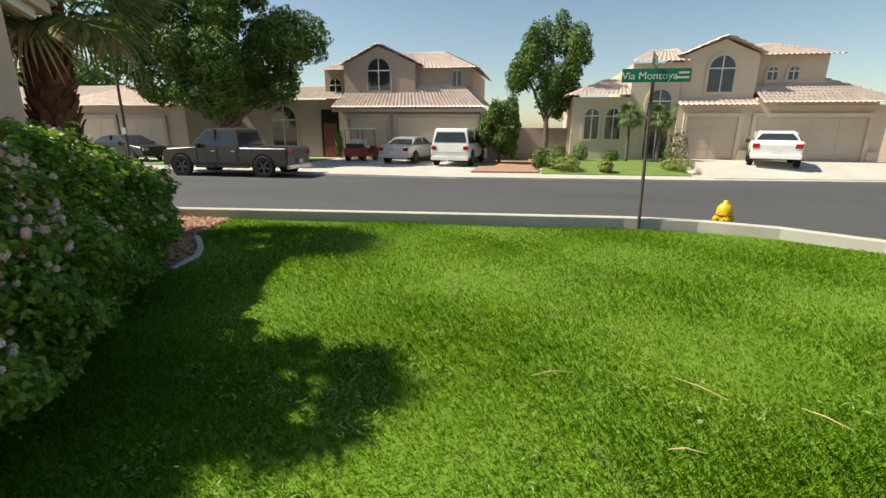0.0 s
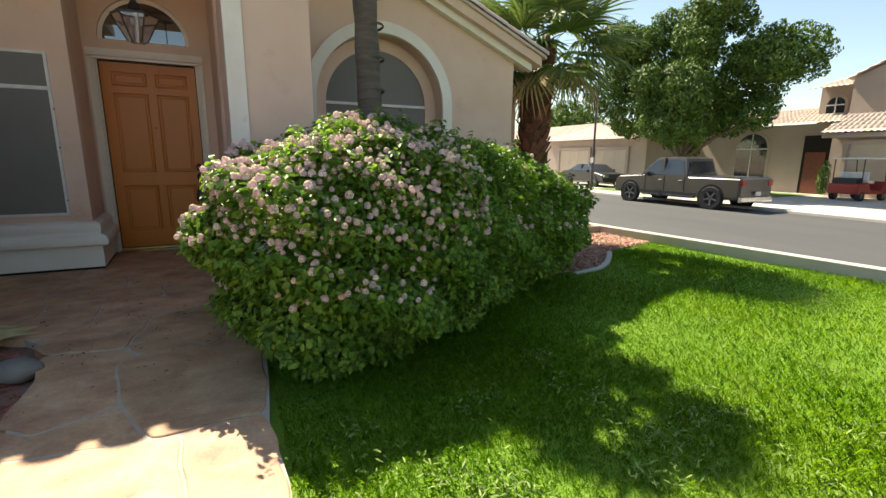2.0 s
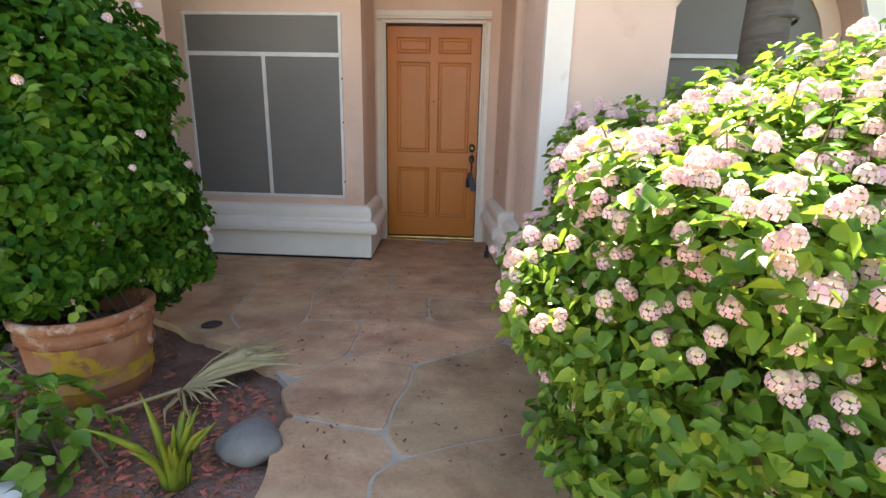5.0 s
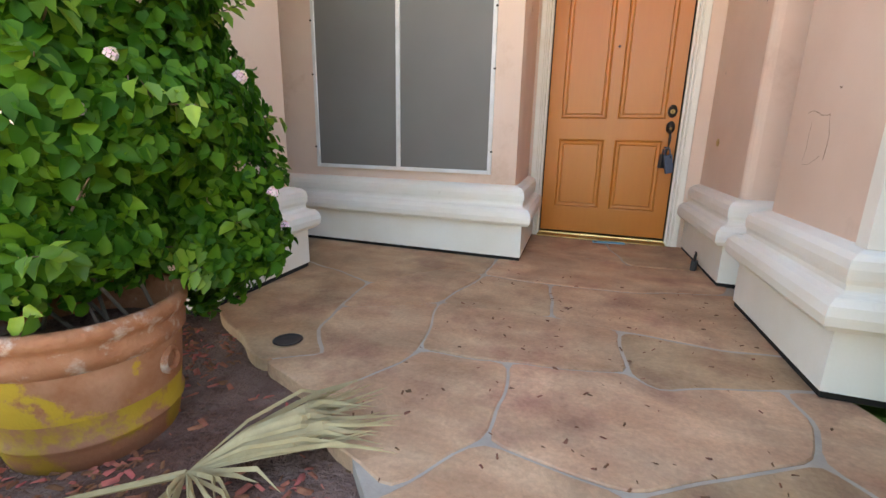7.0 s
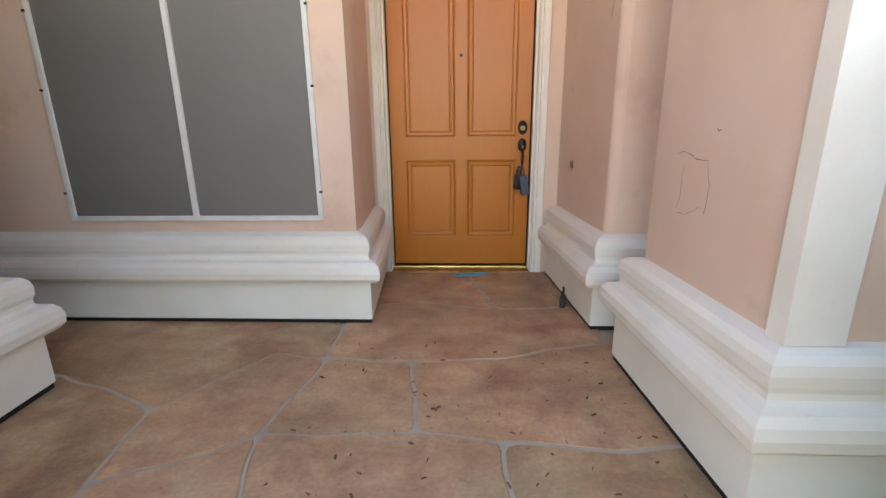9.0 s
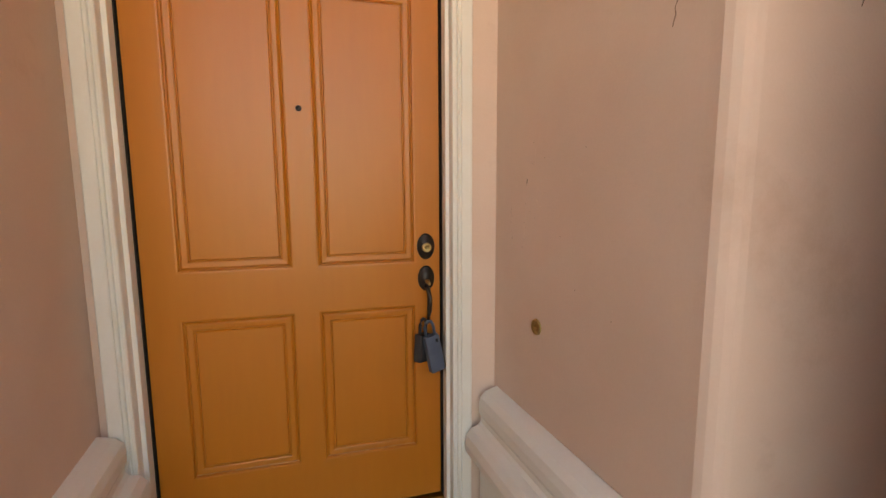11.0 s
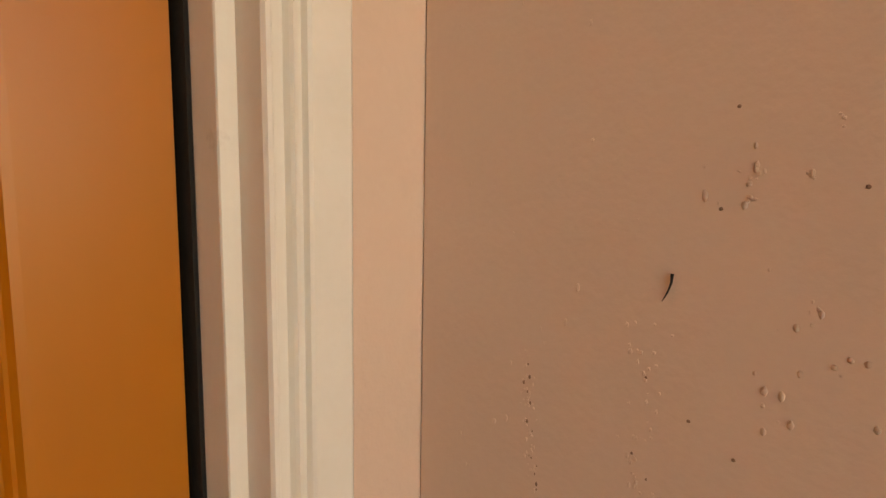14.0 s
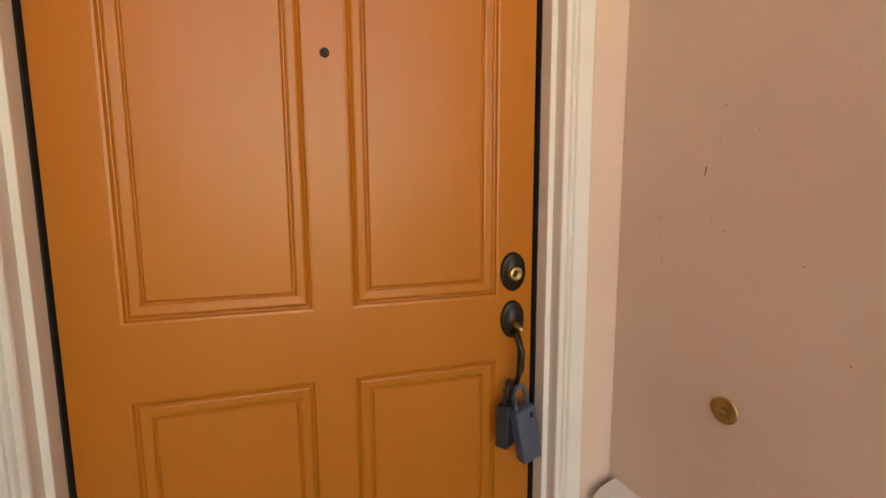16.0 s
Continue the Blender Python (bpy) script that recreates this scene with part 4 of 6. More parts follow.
# pale runners and clover tufts lying in the lawn
WEED = mat("pale_clover", (0.17, 0.27, 0.055), (0.24, 0.32, 0.09), 0.6, 10, 50, 0.0, island=0.3, translucent=0.2)
rng = np.random.default_rng(61)
cx = np.concatenate([rng.normal([1.5, -5.6], [0.35, 0.35], (15, 2)), rng.normal([2.6, -5.9], [0.4, 0.35], (14, 2)), rng.uniform([1.2, -9], [6.5, -4.8], (40, 2))])
pp = np.concatenate([c + rng.normal(0, 0.07, (26, 2)) for c in cx])
pp = pp[pp[:, 0] > 1.05]
zz = -0.04 - 0.22 * np.clip((pp[:, 0] - 1) / 7, 0, 1) + rng.uniform(0.015, 0.06, len(pp))
pw = np.column_stack([pp, zz])
weeds = leaves("clover_patches", pw, rng.normal(0, 0.35, pw.shape) + (0, 0, 1), 0.036, WEED, None, 0.26, 0.08, 62)
tagged(weeds, "pale green clover tufts in the lawn", "weeds", kind="stuff")
for i, (ax, ay, bx, by) in enumerate(((3.28, -7.9, 3.06, -8.12), (3.07, -8.49, 2.89, -8.63), (3.11, -7.02, 3.21, -7.28), (2.54, -7.66, 2.54, -7.83))):
    tagged(part("dry_straw", tube([(ax, ay, lawn_z(ax, ay) + 0.03), ((ax + bx) / 2, (ay + by) / 2 + 0.01, lawn_z(ax, ay) + 0.05), (bx, by, lawn_z(bx, by) + 0.035)], [0.003, 0.0045, 0.002], 5), DRY), "dry straw-coloured palm strip lying on grass", "straw", "straws on the lawn")


# ---- palms ----
def fan(seed, petiole, radius, droop):
    """A fan-palm leaf: a stalk and a folded fan of narrow blades."""
    rng = random.Random(seed)
    V, F = [], []
    def strip(pts, ws, nrm):
        k = len(V)
        for p, w in zip(pts, ws):
            V.extend([p - nrm * w, p + nrm * w])
        for i in range(len(pts) - 1):
            F.append((k + 2 * i, k + 2 * i + 1, k + 2 * i + 3, k + 2 * i + 2))
    p0, p1 = Vector((0, 0, 0)), Vector((petiole, 0, -droop * 0.25))
    strip([p0, p0.lerp(p1, 0.5) + Vector((0, 0, 0.05)), p1], [0.025, 0.018, 0.014], Vector((0, 1, 0)))
    for k in range(34):
        a = radians(-118 + 236 * k / 33)
        d = Vector((math.cos(a), math.sin(a), 0))
        n = Vector((-d.y, d.x, 0.5 if k % 2 else -0.5)).normalized()
        ln = radius * (0.75 + 0.25 * math.cos(a)) * rng.uniform(0.9, 1.08)
        sag = droop * rng.uniform(0.25, 0.7)
        strip([p1 + d * 0.02, p1 + d * ln * 0.45 + Vector((0, 0, 0.03)), p1 + d * ln * 0.75 - Vector((0, 0, sag * 0.25)), p1 + d * ln - Vector((0, 0, sag))], [0.006, 0.024, 0.016, 0.002], n)
    return V, F


def palm(name, foot, lean, height, r0, r1, booted, fronds, spread, seed, label):
    """A fan palm: tapered trunk, boots where it keeps them, and a crown of single fans."""
    rng = random.Random(seed)
    root = empty(name, foot, label=label, category="palm tree")
    steps = 16
    pts = [Vector((lean[0] * t * t, lean[1] * t * t, height * t)) for t in (i / steps for i in range(steps + 1))]
    radii = [(r0 + (r1 - r0) * i / steps) * (1.0 if booted else 1 + 0.05 * math.sin(i * 9)) for i in range(steps + 1)]
    part("trunk", tube(pts, radii, 20), BARK if booted else TRUNK, root, smooth=not booted)
    if booted:
        bm = bmesh.new()
        for i in range(250):
            t = i / 250
            a = i * 2.399
            c = Vector((lean[0] * t * t, lean[1] * t * t, height * t))
            r = r0 + (r1 - r0) * t
            o = Vector((math.cos(a), math.sin(a), 0))
            s = Vector((-o.y, o.x, 0))
            w, ln, out = rng.uniform(0.05, 0.075), rng.uniform(0.10, 0.20), rng.uniform(0.03, 0.11)
            b = c + o * (r - 0.02)
            q = [b - s * w, b + s * w, b + s * w * 0.5 + o * out + Vector((0, 0, ln)), b - s * w * 0.5 + o * out + Vector((0, 0, ln))]
            lo, hi = [bm.verts.new(p) for p in q], [bm.verts.new(p + o * 0.03 + Vector((0, 0, 0.01))) for p in q]
            bm.faces.new(hi)
            for j in range(4):
                bm.faces.new((lo[j], lo[(j + 1) % 4], hi[(j + 1) % 4], hi[j]))
        tagged(part("boot_cover", bm, BARK, root, "reddish-brown old leaf bases"), kind="stuff")
    else:
        for i in range(7):
            part("ring_scar", lathe([(r0 * 1.0, 0), (r0 * 1.07, 0.012), (r0 * 1.0, 0.03)], 18), TRUNK, root).matrix_local = pose(0, 0, 1.1 + i * 0.33, rng.uniform(-6, 6), rng.uniform(-6, 6))
    top = pts[-1]
    for k in range(fronds):
        az = k * 137.5 + rng.uniform(-12, 12)
        el = 75 - 115 * (k / fronds) ** 0.8
        V, F = fan(seed * 50 + k, spread * rng.uniform(0.75, 1.05), spread * rng.uniform(0.85, 1.1), 0.2 + 0.5 * k / fronds)
        ob = raw("frond", [tuple(v) for v in V], F, FROND if k < fronds * 0.9 else DRY, root)
        ob.matrix_local = Matrix.Translation(top) @ pose(0, 0, 0, 0, 0, az) @ pose(0.04, 0, 0, 0, -el, 0)
    return root


palm("booted_fan_palm", (5.83, -0.41, -0.25), (0.22, 0.05), 3.45, 0.30, 0.20, True, 34, 0.85, 3, "fan palm with reddish-brown booted trunk beside house")
palm("slender_fan_palm", (2.35, -2.2, -0.1), (-0.10, -0.02), 4.05, 0.145, 0.118, False, 19, 0.43, 7, "slender grey-trunked palm in front of arched window")


# ---- front door ----
def raised_panel(x0, x1, z0, z1, parent, name="panel"):
    """A moulded raised door panel facing -y."""
    bm = bmesh.new()
    rings = []
    for d, y in ((0.006, 0.0), (0.012, 0.001), (0.016, 0.008), (0.0185, 0.009), (0.023, 0.004), (0.027, 0.002), (0.042, 0.003), (0.046, 0.0045), (0.049, 0.009), (0.051, 0.009), (0.056, 0.003)):
        rings.append([bm.verts.new((x, y, z)) for x, z in ((x0 + d, z0 + d), (x1 - d, z0 + d), (x1 - d, z1 - d), (x0 + d, z1 - d))])
    for a, b in zip(rings, rings[1:]):
        for i in range(4):
            bm.faces.new((a[i], a[(i + 1) % 4], b[(i + 1) % 4], b[i]))
    bm.faces.new(rings[-1])
    return part(name, bm, DOOR, parent)


door = empty("door_1", (0, 0, 0), label="orange painted six-panel front door, very slightly ajar", category="door", kind="structure")
XS, ZS = ((-0.425, -0.033), (0.052, 0.434)), ((0.275, 0.887), (1.056, 2.075), (2.155, 2.335))
bm = bmesh.new()
cols = [-0.533, *[v for c in XS for v in c], 0.531]
for a, b in ((0, 1), (2, 3), (4, 5)):
    box(bm, cols[a], cols[b], 0.0, 0.044, 0.05, 2.445)
for x0, x1 in XS:
    rows = [0.05, *[v for r in ZS for v in r], 2.445]
    for a in range(0, len(rows), 2):
        box(bm, x0, x1, 0.0, 0.044, rows[a], rows[a + 1])
part("door_leaf", bm, DOOR, door)
part("back_skin", boxed(-0.532, 0.530, 0.030, 0.040, 0.052, 2.444), DOOR, door)
for x0, x1 in XS:
    for z0, z1 in ZS:
        raised_panel(x0 - 0.006, x1 + 0.006, z0 - 0.006, z1 + 0.006, door)
peep = part("peephole", lathe([(0.0, 0.004), (0.005, 0.004), (0.006, 0.006), (0.0095, 0.006), (0.011, 0.0)], 16), BRONZE, door, "small dark bronze peephole", smooth=True)
peep.matrix_local = pose(0.010, 0, 1.64, 90)
def rosette(parent, name, z, w, h):
    ob = part(name, lathe([(1.0, 0.0), (1.0, 0.004), (0.86, 0.008), (0.78, 0.008), (0.70, 0.013), (0.0, 0.0145)], 32), BRONZE, parent, "oval oil-rubbed bronze plate", smooth=True)
    ob.matrix_local = pose(0.474, -0.001, z, 90) @ Matrix.Diagonal((w, h, 1, 1))
    return ob
rosette(door, "deadbolt", 1.123, 0.036, 0.052)
part("lock_cylinder", lathe([(0.0185, 0.0), (0.0185, 0.012), (0.016, 0.015), (0.0085, 0.015), (0.008, 0.012), (0.0, 0.012)], 24), BRASS, door, "brass key cylinder", smooth=True).matrix_local = pose(0.474, -0.012, 1.120, 90)
part("keyway", boxed(-0.0012, 0.0012, -0.0275, -0.022, -0.005, 0.005), BLACKGAP, door).matrix_local = pose(0.474, 0, 1.120)
rosette(door, "handle_plate", 0.994, 0.034, 0.051)
part("thumb_latch", tube([(0.472, -0.012, 0.985), (0.474, -0.035, 0.985), (0.476, -0.058, 0.978)], [0.006, 0.009, 0.005], 8), BRASS, door, "worn brass thumb piece", smooth=True)
part("door_handle", tube([(0.472, -0.012, 0.965), (0.474, -0.040, 0.955), (0.476, -0.055, 0.92), (0.476, -0.052, 0.87), (0.474, -0.034, 0.825), (0.474, -0.008, 0.808)], [0.009, 0.009, 0.010, 0.010, 0.008, 0.008], 12), BRONZE, door, "curved bronze grip with worn highlights", smooth=True)

# frame, casing, threshold
tagged(part("door_stop_dark", boxed(-0.5475, 0.5475, 0.046, 0.075, 0.03, 2.462), BLACKGAP), "dark gap round the door", "door frame", kind="structure")
for sx in (-1, 1):
    prof = [(0.5415, 0.07), (0.5415, -0.056), (0.5425, -0.058), (0.556, -0.060), (0.557, -0.096), (0.559, -0.100), (0.563, -0.100), (0.565, -0.097), (0.567, -0.091), (0.577, -0.090), (0.579, -0.096), (0.581, -0.099), (0.584, -0.098), (0.586, -0.092), (0.592, -0.091), (0.594, -0.097), (0.597, -0.099), (0.634, -0.0985), (0.638, -0.095), (0.638, DW + 0.001), (0.575, DW + 0.001), (0.575, 0.07)]
    tagged(part("door_casing", slab([(sx * a, b) for a, b in prof], 0.005, 2.47), CASING), "cream painted stepped door casing", "door frame", kind="structure")
    # black filler that paints the shade of the gap between leaf and jamb
    tagged(part("door_gap_shade", boxed(min(sx * 0.5375, sx * 0.5412), max(sx * 0.5375, sx * 0.5412), -0.012, 0.044, 0.04, 2.455), BLACKGAP), "thin black strip standing in for the dark gap beside the door", "weather strip", kind="structure")
bm = bmesh.new()
for a, b, y in ((2.462, 2.50, -0.062), (2.50, 2.512, -0.112), (2.512, 2.526, -0.100), (2.526, 2.582, -0.108)):
    box(bm, -0.638, 0.638, y, DW + 0.001, a + 0.001, b)
tagged(part("door_casing_head", bm, CASING), "cream painted casing over the door", "door frame", kind="structure")
sill = tagged(part("threshold", prism_x([(-0.10, 0.0), (-0.10, 0.012), (-0.06, 0.022), (-0.03, 0.024), (-0.028, 0.034), (0.05, 0.038), (0.05, 0.0)], -0.546, 0.546), BRASS), "shiny brass door threshold", "threshold", kind="structure")

# transom
tagged(part("transom_frame", arch_band(0.0, 0.455, 0.045, 2.72, 2.70, DW + 0.05, DW + 0.09), CASING), "cream arched transom frame", "window frame", kind="structure")
WGLASS = mat("reflective_glass", (0.012, 0.014, 0.016), (0.016, 0.018, 0.02), 0.03, 2, 10, 0.0, spec=1.0)
WGLASS.node_tree.nodes["Principled BSDF"].inputs["Coat Weight"].default_value = 1.0
WGLASS.node_tree.nodes["Principled BSDF"].inputs["Coat Roughness"].default_value = 0.02
WGLASS.node_tree.nodes["Principled BSDF"].inputs["Coat IOR"].default_value = 2.2
def arch_pane(name, cx, half, spring, sill_z, y, material, parent=None):
    pts = [(cx - half, sill_z)] + [(cx - half * math.cos(math.pi * i / 24), spring + half * math.sin(math.pi * i / 24)) for i in range(25)] + [(cx + half, sill_z)]
    return part(name, prism_y(pts, y, y + 0.012), material, parent)
tagged(arch_pane("window_transom", 0.0, 0.46, 2.72, 2.70, DW + 0.065, WGLASS), "arched transom glass reflecting the sky", "window", kind="structure")

# picture window with sun screens
win = empty("window_1", (0, 0, 0), label="white-framed window with dark sun screens", category="window", kind="structure")
x0, x1, z0, z1 = WIN
fw = 0.028
for n, b in (("frame_side", (x0, x0 + fw, z0, z1)), ("frame_side", (x1 - fw, x1, z0, z1)), ("frame_sill", (x0 + fw, x1 - fw, z0, z0 + fw)), ("frame_head", (x0 + fw, x1 - fw, z1 - fw, z1)), ("transom_bar", (x0 + fw, x1 - fw, 1.945, 1.985)), ("mullion", (-1.556, -1.524, z0 + fw, 1.945))):
    part(n, boxed(b[0], b[1], -1.022, -0.98, b[2], b[3]), FRAME_WHITE, win, bevel=0.003)
for b in ((x0 + fw, -1.556, z0 + fw, 1.945), (-1.524, x1 - fw, z0 + fw, 1.945), (x0 + fw, x1 - fw, 1.985, z1 - fw)):
    part("sun_screen", boxed(b[0], b[1], -1.008, -0.996, b[2], b[3]), SCREEN, win, "dark grey woven sun screen")
for z in (0.78, 1.35, 1.75):
    for x in (x0, x1):
        part("clip", boxed(x - 0.008, x + 0.008, -1.028, -1.02, z, z + 0.012), BRONZE, win)
tagged(part("room_back", boxed(-3.5, -0.62, -0.80, -0.78, 0, TOP), BLACKGAP), "dark room behind the screens", "wall", kind="structure")

# arched window of the wing
aw = empty("window_2", (0, 0, 0), label="arched window with dark sun screen and white bar", category="window", kind="structure")
arch_pane("sun_screen", AX, 0.70, ASP, 0.95, AY + 0.235, SCREEN, aw)
part("window_frame", arch_band(AX, 0.70, AR - 0.705, ASP, 0.95, AY + 0.215, AY + 0.249), STUCCO, aw)
part("transom_bar", boxed(AX - 0.70, AX + 0.70, AY + 0.205, AY + 0.236, ASP - 0.015, ASP + 0.02), FRAME_WHITE, aw)

# gable cornice and roof of the wing
def rake(x):
    return 2.70 + (4.80 - x) * 0.42
def rake_band(d0, d1, y0, y1, xa=5.06):
    xm, xb = 2.76, 1.69
    zb = rake(xm) - (xm - xb) * 0.42
    return prism_y([(xa, rake(xa) + d0), (xm, rake(xm) + d0), (xb, zb + d0), (xb, zb + d1), (xm, rake(xm) + d1), (xa, rake(xa) + d1)], y0, y1)
tagged(part("cornice_lower", rake_band(-0.03, 0.07, AY - 0.10, AY - 0.001), TRIM), "cream stucco cornice under the gable roof", "trim", kind="structure")
tagged(part("cornice_upper", rake_band(0.071, 0.20, AY - 0.20, AY + 0.3, 5.16), STUCCO), "stucco fascia under the gable roof", "trim", kind="structure")
wing_roof = tagged(part("wing_roof", rake_band(0.201, 0.24, AY - 0.24, 6.0, 5.22), TILE), "clay tiled low gable roof", "roof", kind="structure")
bm = bmesh.new()
ring = [(0.075 * math.cos(math.pi * k / 6), 0.07 * math.sin(math.pi * k / 6)) for k in range(7)]
a = [bm.verts.new((0.21, y * 1.12, z * 1.12)) for y, z in ring]
b = [bm.verts.new((-0.21, y, z)) for y, z in ring]
for i in range(6):
    bm.faces.new((a[i], a[i + 1], b[i + 1], b[i]))
bm.faces.new(a)
bm.faces.new(b[::-1])
tile_me = bpy.data.meshes.new("roof_tile")
bm.to_mesh(tile_me)
bm.free()
tile_me.materials.append(TILE)
for row in range(9):
    for k in range(6):
        ob = new("roof_tile", tile_me)
        ob.parent = wing_roof
        x = 5.05 - k * 0.37
        ob.matrix_local = pose(x, AY - 0.17 + row * 0.19, rake(x) + 0.245 + 0.02, 0, 22.8, 0)

entry_beam = bpy.data.objects["entry_beam"]
for k in range(6):
    ob = new("roof_tile", tile_me)
    ob.parent = entry_beam
    ob.matrix_local = pose(-0.60 + k * 0.27, -2.0, 3.46, 0, 0, -90) @ Matrix.Diagonal((1, 1.25, 1.2, 1))

# porch lantern
lamp = empty("porch_lantern", (0.12, -1.6, 2.39), label="hanging glass porch lantern with bronze frame", category="lantern")
part("chain", tube([(0, 0, 0.38), (0, 0, 0.992)], 0.007, 6), BRONZE, lamp)
part("canopy", lathe([(0.0, 0.991), (0.10, 0.989), (0.10, 0.96), (0.02, 0.94)], 20), BRONZE, lamp)
LGLASS = mat("lantern_glass", (0.55, 0.58, 0.60), (0.5, 0.53, 0.55), 0.1, 5, 20, 0.0, spec=0.8)
LGLASS.node_tree.nodes["Principled BSDF"].inputs["Transmission Weight"].default_value = 0.9
for k in range(6):
    a0, a1 = math.pi * k / 3, math.pi * (k + 1) / 3
    part("glass_pane", ngon([(0.08 * math.cos(a0), 0.08 * math.sin(a0), 0.0), (0.08 * math.cos(a1), 0.08 * math.sin(a1), 0.0), (0.20 * math.cos(a1), 0.20 * math.sin(a1), 0.24), (0.20 * math.cos(a0), 0.20 * math.sin(a0), 0.24)]), LGLASS, lamp)
    part("rib", tube([(0.082 * math.cos(a0), 0.082 * math.sin(a0), 0.0), (0.204 * math.cos(a0), 0.204 * math.sin(a0), 0.24)], 0.006, 6), BRONZE, lamp)
part("top_rim", lathe([(0.195, 0.24), (0.21, 0.24), (0.21, 0.26), (0.195, 0.26)], 6), BRONZE, lamp)
part("stem", tube([(0, 0, 0.0), (0, 0, 0.40)], 0.022, 10), CHROME, lamp)
part("hood", lathe([(0.07, 0.30), (0.045, 0.36), (0.015, 0.40)], 18), BRONZE, lamp, smooth=True)

# key lock boxes on the handle, and small things on the floor
def lockbox(at, rot, material, label, h=0.105):
    root = empty("key_lock_box", at, label=label, category="lock box")
    root.matrix_world = pose(*at, *rot)
    part("body", boxed(-0.031, 0.031, -0.018, 0.018, -h, -0.012), material, root, bevel=0.006)
    part("shackle", tube([(-0.019, 0, -0.014), (-0.019, 0, 0.028), (-0.012, 0, 0.043), (0, 0, 0.048), (0.012, 0, 0.043), (0.019, 0, 0.028), (0.019, 0, -0.014)], 0.0065, 8), material, root, smooth=True)
    part("keyhole_cover", boxed(0.010, 0.019, -0.0205, -0.017, -0.040, -0.026), BLACKGAP, root)
    return root
lockbox((0.474, -0.062, 0.785), (0, -11, 12), LOCKBOX, "blue-grey key lock box hanging on handle", 0.165)
lockbox((0.452, -0.030, 0.785), (0, 5, 40), BLACK, "black key lock box hanging on handle", 0.125)
floor_lock = lockbox((0.668, -0.80, 0.085), (0, 0, 70), BLACK, "small black padlock box standing on the porch floor", 0.084)
tag = empty("blue_card", (0.09, -0.16, 0.004), 8, label="flat blue card lying before the threshold", category="card")
part("card", boxed(-0.135, 0.135, -0.033, 0.033, 0.0, 0.004), BLUE_TAPE, tag)
part("hole_mark", lathe([(0.0, 0.0), (0.012, 0.0)], 12), BLACKGAP, tag).matrix_local = pose(-0.11, -0.005, 0.0048)

# side wall details, in the wall's own frame
WALL_DIR = math.degrees(math.atan2(-0.92, 0.072))
def on_side_wall(y, z, out=0.0):
    t = (DW - y) / 0.92
    return pose(0.742 + 0.072 * t - out, y, z, 0, 0, WALL_DIR + 90)
bell = empty("doorbell_hole", (0, 0, 0), label="brass-rimmed round doorbell socket in wall", category="doorbell")
bell.matrix_world = on_side_wall(-0.400, 0.882, 0.001)
part("brass_disc", lathe([(0.0, 0.002), (0.007, 0.002), (0.008, 0.005), (0.010, 0.002), (0.024, 0.003), (0.0265, 0.006), (0.028, 0.0)], 28), BRASS, bell, "worn brass disc", smooth=True).matrix_local = pose(0, 0, 0, 0, -90, 0)
CRACK = mat("plaster_crack", (0.22, 0.13, 0.09), (0.30, 0.18, 0.13), 0.95, 30, 90, 0.0)
rng = random.Random(17)
def side_x(y):
    return 0.742 + 0.072 * (DW - y) / 0.92
def pier_x(y):
    return 0.853 + 0.057 * (-1.54 - y) / 0.79
pier, side = bpy.data.objects["pier_right"], bpy.data.objects["wall_return_right"]
def crack_along(pts, parent_wall, seed, r=0.0013):
    """A plaster crack through way-points, broken up into short wandering steps."""
    g = random.Random(seed)
    out = []
    for a, b in zip(pts, pts[1:]):
        a, b = Vector(a), Vector(b)
        k = max(2, int((b - a).length / 0.012))
        out += [a.lerp(b, q / k) + Vector((0, g.gauss(0, 0.0028), g.gauss(0, 0.0028))) * (q > 0) for q in range(k)]
    out.append(Vector(pts[-1]))
    return part("crack", tube(out, [r * g.uniform(0.4, 1.3) for _ in out], 5), CRACK, parent_wall, "thin dark plaster crack")
def on_pier(*yz):
    return [(pier_x(y), y, z) for y, z in yz]
def on_side(*yz):
    return [(side_x(y), y, z) for y, z in yz]
crack_along(on_pier((-1.712, 1.025), (-1.75, 1.034), (-1.784, 1.031), (-1.829, 1.013), (-1.885, 1.008), (-1.913, 1.012)), pier, 1, 0.0017)
crack_along(on_pier((-1.913, 1.012), (-1.925, 0.96), (-1.941, 0.919), (-1.936, 0.875), (-1.928, 0.825)), pier, 2, 0.0012)
crack_along(on_pier((-1.765, 0.984), (-1.764, 0.915), (-1.762, 0.859), (-1.748, 0.815)), pier, 3, 0.0009)
crack_along(on_pier((-1.76, 0.80), (-1.801, 0.799), (-1.86, 0.82), (-1.894, 0.841)), pier, 4, 0.0008)
crack_along(on_pier((-1.942, 1.119), (-1.962, 1.117)), pier, 5, 0.0018)
crack_along(on_side((-0.44, 2.03), (-0.68, 1.98)), side, 6, 0.0009)
crack_along(on_side((-0.906, 1.681), (-0.915, 1.73), (-0.93, 1.78), (-0.97, 1.77), (-0.995, 1.80)), side, 7, 0.0016)
crack_along([(1.082, -1.071, 1.778), (1.092, -1.071, 1.758), (1.143, -1.071, 1.779), (1.21, -1.071, 1.80)], side, 8, 0.0016)
crack_along([(1.092, -1.071, 1.758), (1.097, -1.071, 1.689)], side, 9)
return_left = bpy.data.objects["wall_return_left"]
def on_left(*yz):
    return [(-0.605 - 0.06 * (y + 0.80) / 0.72, y, z) for y, z in yz]
crack_along(on_left((-0.745, 1.918), (-0.692, 1.91), (-0.624, 1.903)), return_left, 10, 0.0014)
